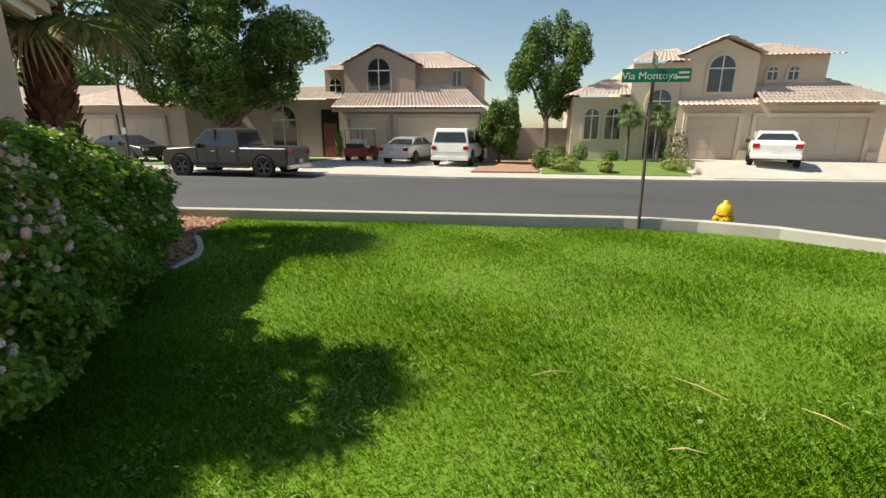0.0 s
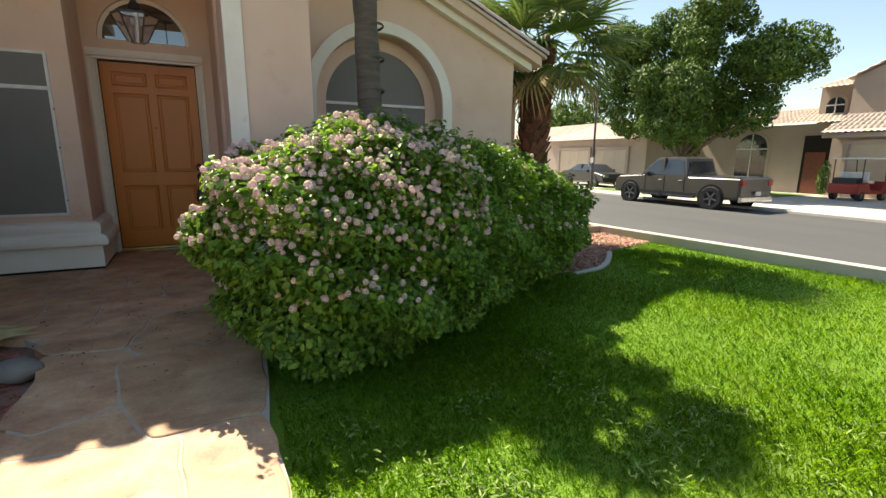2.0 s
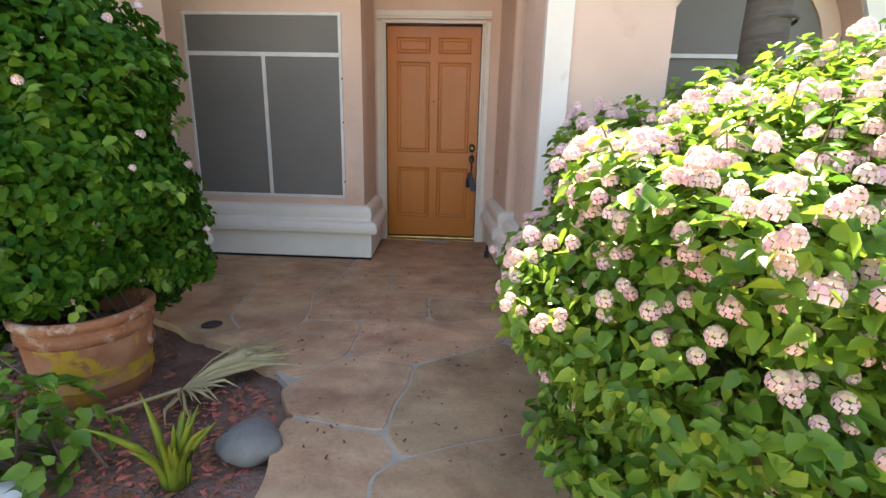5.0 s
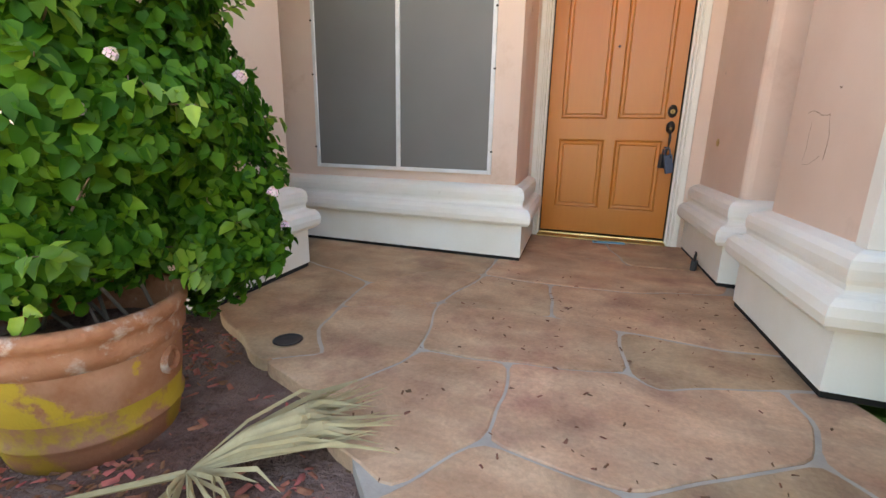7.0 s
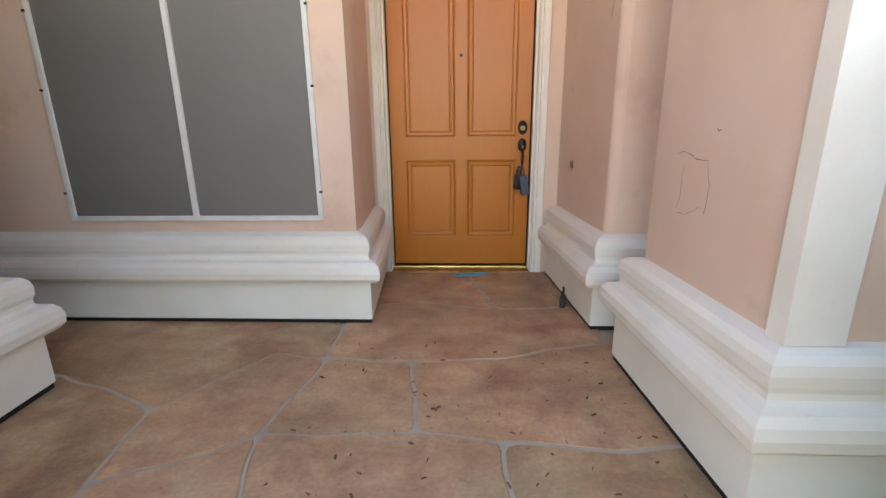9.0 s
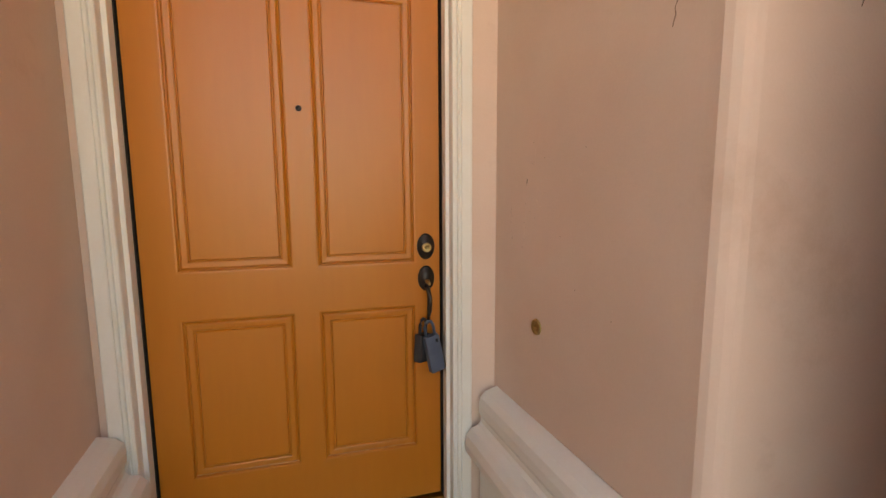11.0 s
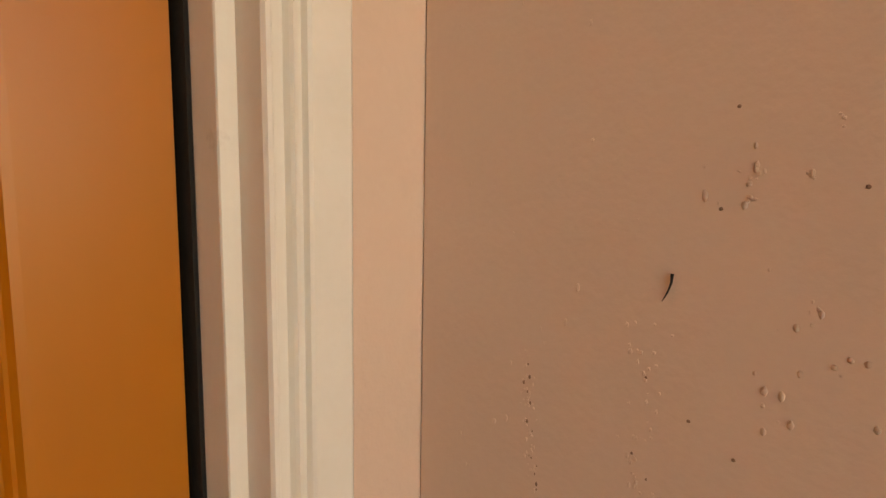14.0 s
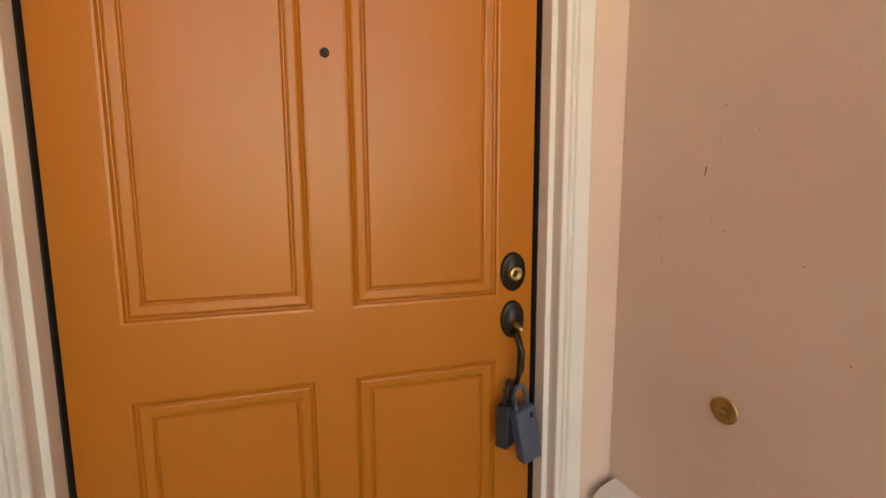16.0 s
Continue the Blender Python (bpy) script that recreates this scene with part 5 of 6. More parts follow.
crack_along(on_left((-0.624, 1.903), (-0.62, 1.866), (-0.66, 1.766)), return_left, 11, 0.0007)
def bump_mesh(seed):
    bm = bmesh.new()
    bmesh.ops.create_icosphere(bm, subdivisions=2, radius=1)
    for v in bm.verts:
        v.co *= 1 + 0.35 * noise.noise(v.co * 1.7 + Vector((seed, 0, 0)))
    me = bpy.data.meshes.new("plaster_bump")
    bm.to_mesh(me)
    bm.free()
    me.materials.append(STUCCO)
    me.polygons.foreach_set("use_smooth", [True] * len(me.polygons))
    return me
bumps = [bump_mesh(s) for s in (1.0, 4.0, 9.0)]
for k in range(290):
    if k < 250:
        y, z, x, par = -0.12 - rng.random() * 0.8, 0.7 + rng.random() * 1.2, None, side
        x = side_x(y)
    else:
        y, z, par = -1.72 - rng.random() * 0.25, 0.75 + rng.random() * 0.3, pier
        x = pier_x(y)
    ob = new("plaster_bump", bumps[k % 3])
    ob.parent = par
    s = rng.choice((0.0006, 0.0009, 0.0012, 0.0018))
    ob.matrix_local = Matrix.Translation((x - 0.0003, y, z)) @ Matrix.Diagonal((s * 0.5, s, s * rng.uniform(1, 2.4), 1))
part("hair", tube([(side_x(-0.3225) - 0.002, -0.3225, 1.381), (side_x(-0.3225) - 0.003, -0.3225, 1.374), (side_x(-0.320) - 0.002, -0.320, 1.366), (side_x(-0.3165) - 0.001, -0.3165, 1.359)], [0.0013, 0.0009, 0.0007, 0.0003], 6), BLACKGAP, side, "small dark curled strand stuck to the paint")
# blobs of filler, and a run of pits where the paint has blistered
rng = random.Random(29)
def speck(y, z, r, tall, material=None):
    ob = new("plaster_bump", bumps[rng.randrange(3)] if material is None else PIT)
    ob.parent = side
    ob.matrix_local = Matrix.Translation((side_x(y) - r * 0.25, y, z)) @ Matrix.Diagonal((r * 0.6, r, r * tall, 1))
PIT = bumps[0].copy()
PIT.materials.clear()
PIT.materials.append(CRACK)
for y, z, n, sp in ((-0.364, 1.458, 9, 0.005), (-0.367, 1.436, 5, 0.003), (-0.41, 1.487, 4, 0.003), (-0.398, 1.452, 3, 0.002), (-0.406, 1.358, 6, 0.006), (-0.43, 1.33, 5, 0.012), (-0.395, 1.30, 8, 0.016)):
    for k in range(n):
        speck(y + rng.gauss(0, sp), z + rng.gauss(0, sp), rng.uniform(0.0007, 0.0019), rng.uniform(0.8, 2.0))
for k in range(80):
    f = rng.random()
    speck(-0.203 - 0.017 * f + rng.gauss(0, 0.003), 1.297 - 0.15 * f, rng.uniform(0.0005, 0.0012), rng.uniform(1, 2.2), CRACK if k % 6 == 0 else None)
for k in range(60):
    f = rng.random()
    speck(-0.317 + 0.02 * f + rng.gauss(0, 0.008), 1.34 - 0.2 * f, rng.uniform(0.0006, 0.0014), rng.uniform(1, 2), CRACK if k % 8 == 0 else None)
for y, z in ((-0.356, 1.50), (-0.425, 1.445), (-0.631, 1.459), (-0.35, 1.43), (-0.34, 1.27), (-0.37, 1.25), (-0.758, 0.998), (-0.52, 1.2), (-0.6, 1.05)):
    speck(y, z, 0.0013, 1.0, CRACK)


# ---- street side ----
GREEN_SIGN = mat("green_sign_sheet", (0.0, 0.19, 0.10), (0.0, 0.16, 0.085), 0.4, 4, 40, 0.0)
WHITE_PAINT = mat("white_letters", (0.8, 0.8, 0.8), rough=0.5, bump=0)
GALV = mat("brown_steel_post", (0.10, 0.075, 0.06), (0.14, 0.11, 0.09), 0.6, 12, 60, 0.1, metal=0.4)
sign = empty("street_sign", (8.85, -8.84, -0.30), label="green street name sign on thin steel post", category="street sign")
part("post", tube([(0, 0, 0), (-0.02, 0.03, 1.3), (-0.06, 0.06, 2.62)], 0.028, 10), GALV, sign)
blade = part("name_blade", boxed(-0.006, 0.006, -0.52, 0.52, -0.105, 0.105), GREEN_SIGN, sign, "green name blade", bevel=0.003)
blade.matrix_local = pose(-0.10, 0.03, 2.565)
def lettering(text, size, at, parent, rz=-90):
    cu = bpy.data.curves.new("lettering", "FONT")
    cu.body, cu.size, cu.extrude = text, size, 0.002
    cu.align_x, cu.align_y = "CENTER", "CENTER"
    tmp = new("lettering", cu)
    me = bpy.data.meshes.new_from_object(tmp.evaluated_get(bpy.context.evaluated_depsgraph_get()))
    bpy.data.objects.remove(tmp)
    ob = finish("lettering", me, WHITE_PAINT, parent)
    ob.matrix_local = pose(*at, 90, 0, rz)
    return ob
lettering("Via Montoya", 0.165, (-0.109, 0.13, 2.555), sign)
for z, w in ((2.60, 0.16), (2.53, 0.20)):
    part("small_print", boxed(-0.109, -0.107, -0.46, -0.46 + w, z - 0.015, z + 0.015), WHITE_PAINT, sign)
b2 = part("cross_blade", boxed(-0.005, 0.005, -0.36, 0.36, -0.09, 0.09), GREEN_SIGN, sign, "green cross street blade", bevel=0.003)
b2.matrix_local = pose(-0.06, 0.06, 2.79, 0, 0, 72)
for k in range(2):
    part("small_print", boxed(-0.008, -0.006, -0.25, 0.22 - 0.15 * k, 0.0 - 0.06 * k, 0.045 - 0.06 * k), WHITE_PAINT, sign).matrix_local = pose(-0.06, 0.06, 2.80, 0, 0, 72)
HYD = mat("yellow_hydrant_paint", (0.72, 0.45, 0.02), (0.62, 0.36, 0.02), 0.45, 8, 50, 0.1)
hyd = empty("fire_hydrant", (9.3, -10.35, -0.46), label="yellow painted fire hydrant beside the street", category="fire hydrant")
part("barrel", lathe([(0.15, 0), (0.15, 0.04), (0.105, 0.05), (0.10, 0.42), (0.135, 0.43), (0.135, 0.46), (0.12, 0.47)], 24), HYD, hyd, smooth=False)
part("bonnet", lathe([(0.13, 0.47), (0.125, 0.54), (0.09, 0.60), (0.04, 0.635), (0.035, 0.68), (0.0, 0.685)], 24), HYD, hyd, smooth=True)
for a in (0, 90, 180):
    part("outlet_cap", lathe([(0.05, 0.09), (0.06, 0.10), (0.06, 0.15), (0.03, 0.155), (0.025, 0.175), (0.0, 0.175)], 16), HYD, hyd).matrix_local = pose(0, 0, 0.35, 0, 90, a + 90)
pole = empty("street_light_pole", (19.0, 11.9, -0.4), label="slim grey street light pole with small notice", category="street light")
part("post", tube([(0, 0, 0), (0, 0, 6.5)], [0.07, 0.05], 10), GALV, pole)
part("arm", tube([(0, 0, 6.4), (-0.6, 0, 6.7), (-1.3, 0, 6.75)], 0.035, 8), GALV, pole)
part("lamp_head", boxed(-1.75, -1.2, -0.1, 0.1, 6.68, 6.8), GALV, pole, bevel=0.02)
part("notice", boxed(-0.085, -0.075, -0.12, 0.12, 1.5, 1.8), FRAME_WHITE, pole)

# far side ground
tagged(part("far_pavement", slab([(18.4, 60), (18.3, -4), (19.7, -14), (21.0, -22), (60, -26), (60, 60)], -0.62, -0.40), CONCRETE), "pale concrete pavement and driveways", "pavement", kind="structure")
tagged(part("far_kerb", moulding([(18.4, 60), (18.3, -4), (19.7, -14), (21.0, -22)], [(0, -0.5), (0.14, -0.49), (0.13, -0.40), (0.10, -0.385), (0.0, -0.385)]), CONCRETE), "pale concrete far kerb", "kerb", kind="structure")
FARGRASS = mat("far_lawn", (0.10, 0.18, 0.03), (0.15, 0.21, 0.05), 0.9, 1.5, 30, 0.6)
def bank(name, street, top, material, label, category):
    """Ground that rises from the street edge to a flat top: street and top are rows of (x, y, z)."""
    bm = bmesh.new()
    loop = [street[0], street[1], top[1], top[2], top[3], top[0]]
    up, down = [bm.verts.new(p) for p in loop], [bm.verts.new((p[0], p[1], -0.62)) for p in loop]
    bm.faces.new((up[0], up[1], up[2], up[5]))
    bm.faces.new((up[5], up[2], up[3], up[4]))
    bm.faces.new(down[::-1])
    for k in range(6):
        m = (k + 1) % 6
        bm.faces.new((down[k], down[m], up[m], up[k]))
    return tagged(part(name, bm, material), label, category, kind="structure")
bank("far_lawn", [(20.3, -7.3, -0.37), (20.9, -13.4, -0.37)], [(22.3, -7.4, -0.10), (22.9, -13.5, -0.10), (28, -14, -0.10), (28, -7.6, -0.10)], FARGRASS, "small green front lawn across the street", "lawn")
tagged(part("far_gravel_yard", slab([(20.2, -4.3), (30, -4.3), (30, -7.2), (20.6, -7.2)], -0.62, -0.33), GRAVEL), "reddish gravel yard across the street", "gravel bed", kind="structure")
tagged(part("far_shaded_lawn", slab([(20.0, 5.2), (27.6, 5.4), (27.6, 13.0), (20.0, 13.0)], -0.62, -0.375), FARGRASS), "shaded lawn under the tree", "lawn", kind="structure")
bank("raised_drive", [(20.1, -14.0, -0.375), (21.4, -23.0, -0.375)], [(22.5, -14.0, -0.02), (23.4, -23.0, -0.02), (27.2, -24.2, -0.02), (27.2, -13.9, -0.02)], CONCRETE, "pale concrete driveway of cream house", "driveway")
tagged(part("block_fence", boxed(30.0, 30.2, -4.0, -10.5, -0.4, 1.55), HOUSE_A), "beige block garden wall", "fence", kind="structure")


# ---- houses ----
def tile_plane(a, b, c, d, pitch=0.24, course=0.42):
    """Barrel-tile sheet over a roof plane: eave a-b, top d-c."""
    a, b, c, d = (np.array(p, float) for p in (a, b, c, d))
    nrm = np.cross(b - a, d - a)
    if np.linalg.norm(nrm) < 1e-6:
        nrm = np.cross(b - a, c - a)
    nrm /= np.linalg.norm(nrm)
    if nrm[2] < 0:
        nrm = -nrm
    L = np.linalg.norm(b - a)
    H = max(np.linalg.norm(d - a), np.linalg.norm(c - b))
    nu, nv = int(L / pitch) * 4, max(1, int(H / course))
    V, F = [], []
    for j in range(nv):
        for e in (0, 1):
            v = (j + e) / nv
            lift = 0.05 * (1 - e) + 0.02
            for i in range(nu + 1):
                u = i / nu
                p = (a * (1 - u) + b * u) * (1 - v) + (d * (1 - u) + c * u) * v
                V.append(p + nrm * (lift + 0.055 * abs(math.sin(math.pi * i / 4))))
        k = j * 2 * (nu + 1)
        for i in range(nu):
            F.append((k + i, k + i + 1, k + nu + 2 + i, k + nu + 1 + i))
            if j + 1 < nv:
                F.append((k + nu + 1 + i, k + nu + 2 + i, k + 2 * nu + 3 + i, k + 2 * nu + 2 + i))
    return V, F


def roof(parent, planes):
    for pl in planes:
        V, F = tile_plane(*pl)
        raw("roof", V, F, TILE, parent, "pinkish clay barrel tiles", smooth=False)


def facing_window(parent, x, y0, y1, z0, z1, arch, pane=None, trim=None):
    """A window facing -x: frame and pane, round-headed if arch."""
    cy, h = (y0 + y1) / 2, abs(y1 - y0) / 2
    spring = z1 - h if arch else z1
    def outline(d):
        if not arch:
            return [(cy - h - d, z0 - d), (cy + h + d, z0 - d), (cy + h + d, z1 + d), (cy - h - d, z1 + d)]
        return [(cy - h - d, z0 - d)] + [(cy - (h + d) * math.cos(math.pi * i / 14), spring + (h + d) * math.sin(math.pi * i / 14)) for i in range(15)] + [(cy + h + d, z0 - d)]
    w = part("window", prism_x(outline(0.14), x - 0.05, x + 0.02), trim or HOUSE_B, parent, "plaster surround")
    part("pane", prism_x(outline(0.0), x - 0.055, x - 0.04), pane or GLASS, w, "dark glass")
    bm = bmesh.new()
    box(bm, x - 0.085, x - 0.056, cy - 0.025, cy + 0.025, z0, z1 - 0.02)
    box(bm, x - 0.083, x - 0.056, cy - h, cy + h, spring - 0.03, spring + 0.03)
    part("glazing_bar", bm, FRAME_WHITE, w)
    return w


def garage(parent, x, y0, y1, z0, z1, rows=4, cols=4, trim=None):
    """A sectional garage door facing -x in a shallow reveal."""
    y0, y1 = min(y0, y1), max(y0, y1)
    g = part("garage_door", boxed(x - 0.03, x + 0.05, y0, y1, z0, z1), GARAGE, parent)
    dz, dy = (z1 - z0) / rows, (y1 - y0) / cols
    for r in range(rows):
        for c in range(cols):
            part("panel", boxed(x - 0.045, x - 0.031, y0 + c * dy + 0.05, y0 + (c + 1) * dy - 0.05, z0 + r * dz + 0.05, z0 + (r + 1) * dz - 0.04), GARAGE, g)
    bm = bmesh.new()
    box(bm, x - 0.14, x, y0 - 0.2, y0 - 0.002, z0, z1 + 0.2)
    box(bm, x - 0.14, x, y1 + 0.002, y1 + 0.2, z0, z1 + 0.2)
    box(bm, x - 0.14, x, y0 - 0.002, y1 + 0.002, z1 + 0.002, z1 + 0.2)
    part("door_surround", bm, trim or HOUSE_A, parent)


G0 = -0.42
h1 = empty("beige_house", (28, 2, G0), label="two-storey beige stucco house with clay tile roof", category="house")
h1.matrix_world = Matrix.Identity(4)
for b in ((28, 35, -3.75, 5.15, G0, 2.65), (29.6, 37, -2.95, 6.7, 2.652, 5.1), (28.6, 36, 5.152, 12.6, G0, 3.2)):
    part("wall", boxed(*b), HOUSE_A, h1)
part("gable_wall", prism_x([(0.45, 2.652), (5.05, 2.652), (5.05, 5.3), (2.75, 6.3), (0.45, 5.3)], 28.9, 31), HOUSE_A, h1)
part("entry_recess", boxed(28.52, 28.61, 5.4, 6.6, G0, 2.6), BLACKGAP, h1, "shaded entry")
part("front_door", boxed(28.48, 28.53, 5.55, 6.45, G0, 1.75), mat("red_door", (0.16, 0.05, 0.03), rough=0.5), h1)
garage(h1, 27.98, 4.38, 1.99, G0, 2.1, 4, 2)
garage(h1, 27.98, 1.34, -3.5, G0, 2.1, 4, 4)
facing_window(h1, 28.9, 3.45, 2.05, 3.75, 5.6, True, trim=HOUSE_A)
facing_window(h1, 29.58, 6.35, 5.55, 3.75, 4.55, True, trim=HOUSE_A)
facing_window(h1, 29.58, -1.8, -2.3, 4.0, 4.9, False, trim=HOUSE_A)
facing_window(h1, 28.58, 10.1, 8.4, G0 + 0.4, 2.8, True, trim=HOUSE_A)
roof(h1, [((27.5, 5.5, 2.6), (27.5, -4.15, 2.6), (30.2, -2.0, 4.4), (30.2, 4.8, 4.4)), ((27.5, -4.15, 2.6), (35, -4.15, 2.6), (34, -2.0, 4.4), (30.2, -2.0, 4.4)),
          ((29.1, 7.1, 4.95), (29.1, -3.4, 4.95), (32.8, -0.6, 6.45), (32.8, 4.2, 6.45)), ((29.1, -3.4, 4.95), (37.4, -3.4, 4.95), (33.0, -0.6, 6.45), (32.8, -0.6, 6.45)),
          ((28.7, 0.15, 5.2), (33, 0.15, 5.2), (33, 2.75, 6.42), (28.7, 2.75, 6.42)), ((28.7, 5.35, 5.2), (33, 5.35, 5.2), (33, 2.75, 6.42), (28.7, 2.75, 6.42)),
          ((28.2, 13.0, 3.15), (28.2, 5.0, 3.15), (31, 6.0, 4.2), (31, 12.0, 4.2))])
part("eave_trim", boxed(27.55, 27.75, -4.1, 5.4, 2.42, 2.6), HOUSE_A, h1)

K2 = 1.2
def far2(v):
    return -6.96 + (v + 6.96) * K2
def up2(v):
    return 1.4 + (v - 1.4) * K2
X2, B2 = 27.0, -0.02
h2 = empty("cream_house", (0, 0, 0), label="two-storey cream stucco house with clay tile roof", category="house")
for b in ((X2, X2 + 8, far2(-11.0), far2(-8.55), B2 - 0.3, up2(2.85)), (X2 + 0.2, X2 + 8, far2(-12.998), far2(-11.002), B2 - 0.3, up2(4.25)), (X2, X2 + 8, far2(-20.9), far2(-13.0), B2 - 0.3, up2(2.5)), (X2 + 1.2, X2 + 8, far2(-18.9), far2(-15.9), up2(2.502), up2(4.6)), (X2 + 0.02, X2 + 8, far2(-20.5), far2(-16.06), up2(2.504), up2(2.8))):
    part("wall", boxed(*b), HOUSE_B, h2)
part("gable_wall", prism_x([(far2(-16.0), up2(2.502)), (far2(-13.05), up2(2.502)), (far2(-13.05), up2(4.55)), (far2(-14.6), up2(5.15)), (far2(-16.0), up2(4.55))], X2 + 0.4, X2 + 6), HOUSE_B, h2)
garage(h2, X2 - 0.02, far2(-13.4), far2(-15.4), B2, up2(2.0), 4, 2, HOUSE_B)
garage(h2, X2 - 0.02, far2(-16.1), far2(-20.2), B2, up2(2.0), 4, 4, HOUSE_B)
facing_window(h2, X2 - 0.01, far2(-9.12), far2(-9.72), up2(1.05), up2(2.35), True)
facing_window(h2, X2 - 0.01, far2(-10.02), far2(-10.66), up2(1.05), up2(2.35), True)
facing_window(h2, X2 + 0.18, far2(-11.75), far2(-12.7), B2, up2(3.15), True)
facing_window(h2, X2 + 0.38, far2(-14.1), far2(-15.1), up2(3.05), up2(4.5), True)
for y in (-16.65, -17.45):
    facing_window(h2, X2 + 1.18, far2(y), far2(y - 0.36), up2(3.58), up2(4.1), True)
for y0, y1 in ((-13.25, -13.0), (-15.95, -15.5), (-20.75, -20.35)):
    part("pier_base", boxed(X2 - 0.25, X2 - 0.14, far2(y0), far2(y1), B2 - 0.2, B2 + 0.5), HOUSE_B, h2)
def q2(x, y, z):
    return (X2 + x, far2(y), up2(z))
roof(h2, [(q2(-0.5, -8.2, 2.85), q2(-0.5, -11.0, 2.85), q2(2.6, -11.0, 3.75), q2(2.6, -10.2, 3.75)), (q2(-0.5, -8.2, 2.85), q2(8, -8.2, 2.85), q2(6, -10.2, 3.75), q2(2.6, -10.2, 3.75)),
          (q2(-0.2, -10.8, 4.22), q2(-0.2, -13.3, 4.22), q2(3, -13.3, 5.1), q2(3, -12.2, 5.1)),
          (q2(-0.5, -12.95, 2.42), q2(-0.5, -16.05, 2.42), q2(1.3, -16.05, 3.0), q2(1.3, -12.95, 3.0)), (q2(-0.8, -16.05, 2.5), q2(-0.8, -21.3, 2.5), q2(2.6, -18.6, 3.95), q2(2.6, -16.05, 3.95)),
          (q2(0.0, -12.85, 4.5), q2(5, -12.85, 4.5), q2(5, -14.6, 5.25), q2(0.0, -14.6, 5.25)), (q2(0.0, -16.2, 4.5), q2(5, -16.2, 4.5), q2(5, -14.6, 5.25), q2(0.0, -14.6, 5.25)),
          (q2(0.7, -15.6, 4.48), q2(0.7, -19.3, 4.48), q2(3.6, -17.6, 5.3), q2(3.6, -14.8, 5.3))])

h3 = empty("tan_house", (0, 0, 0), label="single-storey tan house with tiled roof and garage", category="house")
for b in ((25, 34, 13.6, 23.5, G0, 2.7), (28, 40, 23.502, 40, G0, 2.9)):
    part("wall", boxed(*b), HOUSE_A, h3)
garage(h3, 24.98, 15.1, 18.0, G0, 1.95, 4, 3)
garage(h3, 24.98, 18.6, 21.8, G0, 1.95, 4, 3)
roof(h3, [((24.4, 24.0, 2.6), (24.4, 13.0, 2.6), (29, 16, 4.1), (29, 21, 4.1)), ((24.4, 13.0, 2.6), (34, 13.0, 2.6), (31, 16, 4.1), (29, 16, 4.1)), ((27.5, 42, 2.85), (27.5, 22, 2.85), (33, 25, 4.6), (33, 40, 4.6))])


# ---- trees ----
def tree(name, foot, height, trunk_r, blobs, n, size, seed, label, material=None, depth=0.5, limbs=9):
    root = empty(name, foot, label=label, category="tree")
    rng = random.Random(seed)
    bm = bmesh.new()
    top = Vector((0.1, 0.1, height * 0.45))
    tube([(0, 0, -0.1), (0.05, 0.02, height * 0.2), top], [trunk_r * 1.2, trunk_r, trunk_r * 0.7], 10, bm)
    part("trunk", bm, WOOD_BARK, root)
    for k in range(limbs):
        c, r = blobs[k % len(blobs)]
        e = Vector(c) + Vector((rng.gauss(0, r[0] * 0.35), rng.gauss(0, r[1] * 0.35), rng.gauss(0, r[2] * 0.3)))
        s = Vector((0, 0, 0)).lerp(top, rng.uniform(0.55, 1.0))
        part("limb", tube([s, s.lerp(e, 0.5) + Vector((0, 0, 0.2)), e], [trunk_r * 0.5, trunk_r * 0.3, trunk_r * 0.1], 6), WOOD_BARK, root)
    P, N = shell(blobs, n, seed, depth, 0.3, 0.16, 2.1)
    leaves("crown", P, N + np.random.default_rng(seed).normal(0, 0.7, P.shape) + (0, 0, 0.4), size, material or TREE_LEAF, root, 0.75, 0.15, seed)
    return root


def clumps(c, r, k, seed, part_r=0.36):
    """Many overlapping clumps over a crown, for an uneven outline."""
    g = random.Random(seed)
    out = []
    for i in range(k):
        d = Vector((g.gauss(0, 1), g.gauss(0, 1), g.gauss(0, 1))).normalized() * g.uniform(0.45, 0.92)
        s = g.uniform(0.7, 1.3) * part_r
        out.append(((c[0] + d.x * r[0], c[1] + d.y * r[1], c[2] + d.z * r[2]), (r[0] * s, r[1] * s * 0.8, r[2] * s)))
    return out


tree("broad_street_tree", (23.0, 9.6, -0.4), 6.0, 0.22, clumps((0, 0.2, 6.35), (3.7, 5.7, 4.1), 74, 2, 0.215), 110000, 0.13, 71, "large dense green shade tree across the street", depth=0.5, limbs=12)
tree("slender_street_tree", (29.0, -7.6, -0.3), 7.0, 0.16, clumps((0, 0, 5.2), (2.2, 2.8, 3.6), 34, 5, 0.21), 21000, 0.13, 72, "loose green tree behind the garden wall", depth=0.6, limbs=10)
tree("round_garden_bush", (25.6, -5.1, -0.35), 2.5, 0.09, clumps((0, 0, 1.75), (1.0, 1.05, 1.6), 20, 6, 0.42), 13000, 0.10, 73, "rounded dark green garden bush", depth=0.4, limbs=6)
tree("distant_tree", (45, 46, -0.5), 9, 0.3, clumps((0, 0, 6), (5, 6.5, 4.0), 20, 8, 0.36), 8000, 0.42, 74, "hazy green tree behind the tan house", depth=0.5, limbs=6)
YEL = mat("yellow_shrub_leaf", (0.24, 0.26, 0.05), (0.17, 0.22, 0.04), 0.6, 6, 30, 0.0, island=0.3)
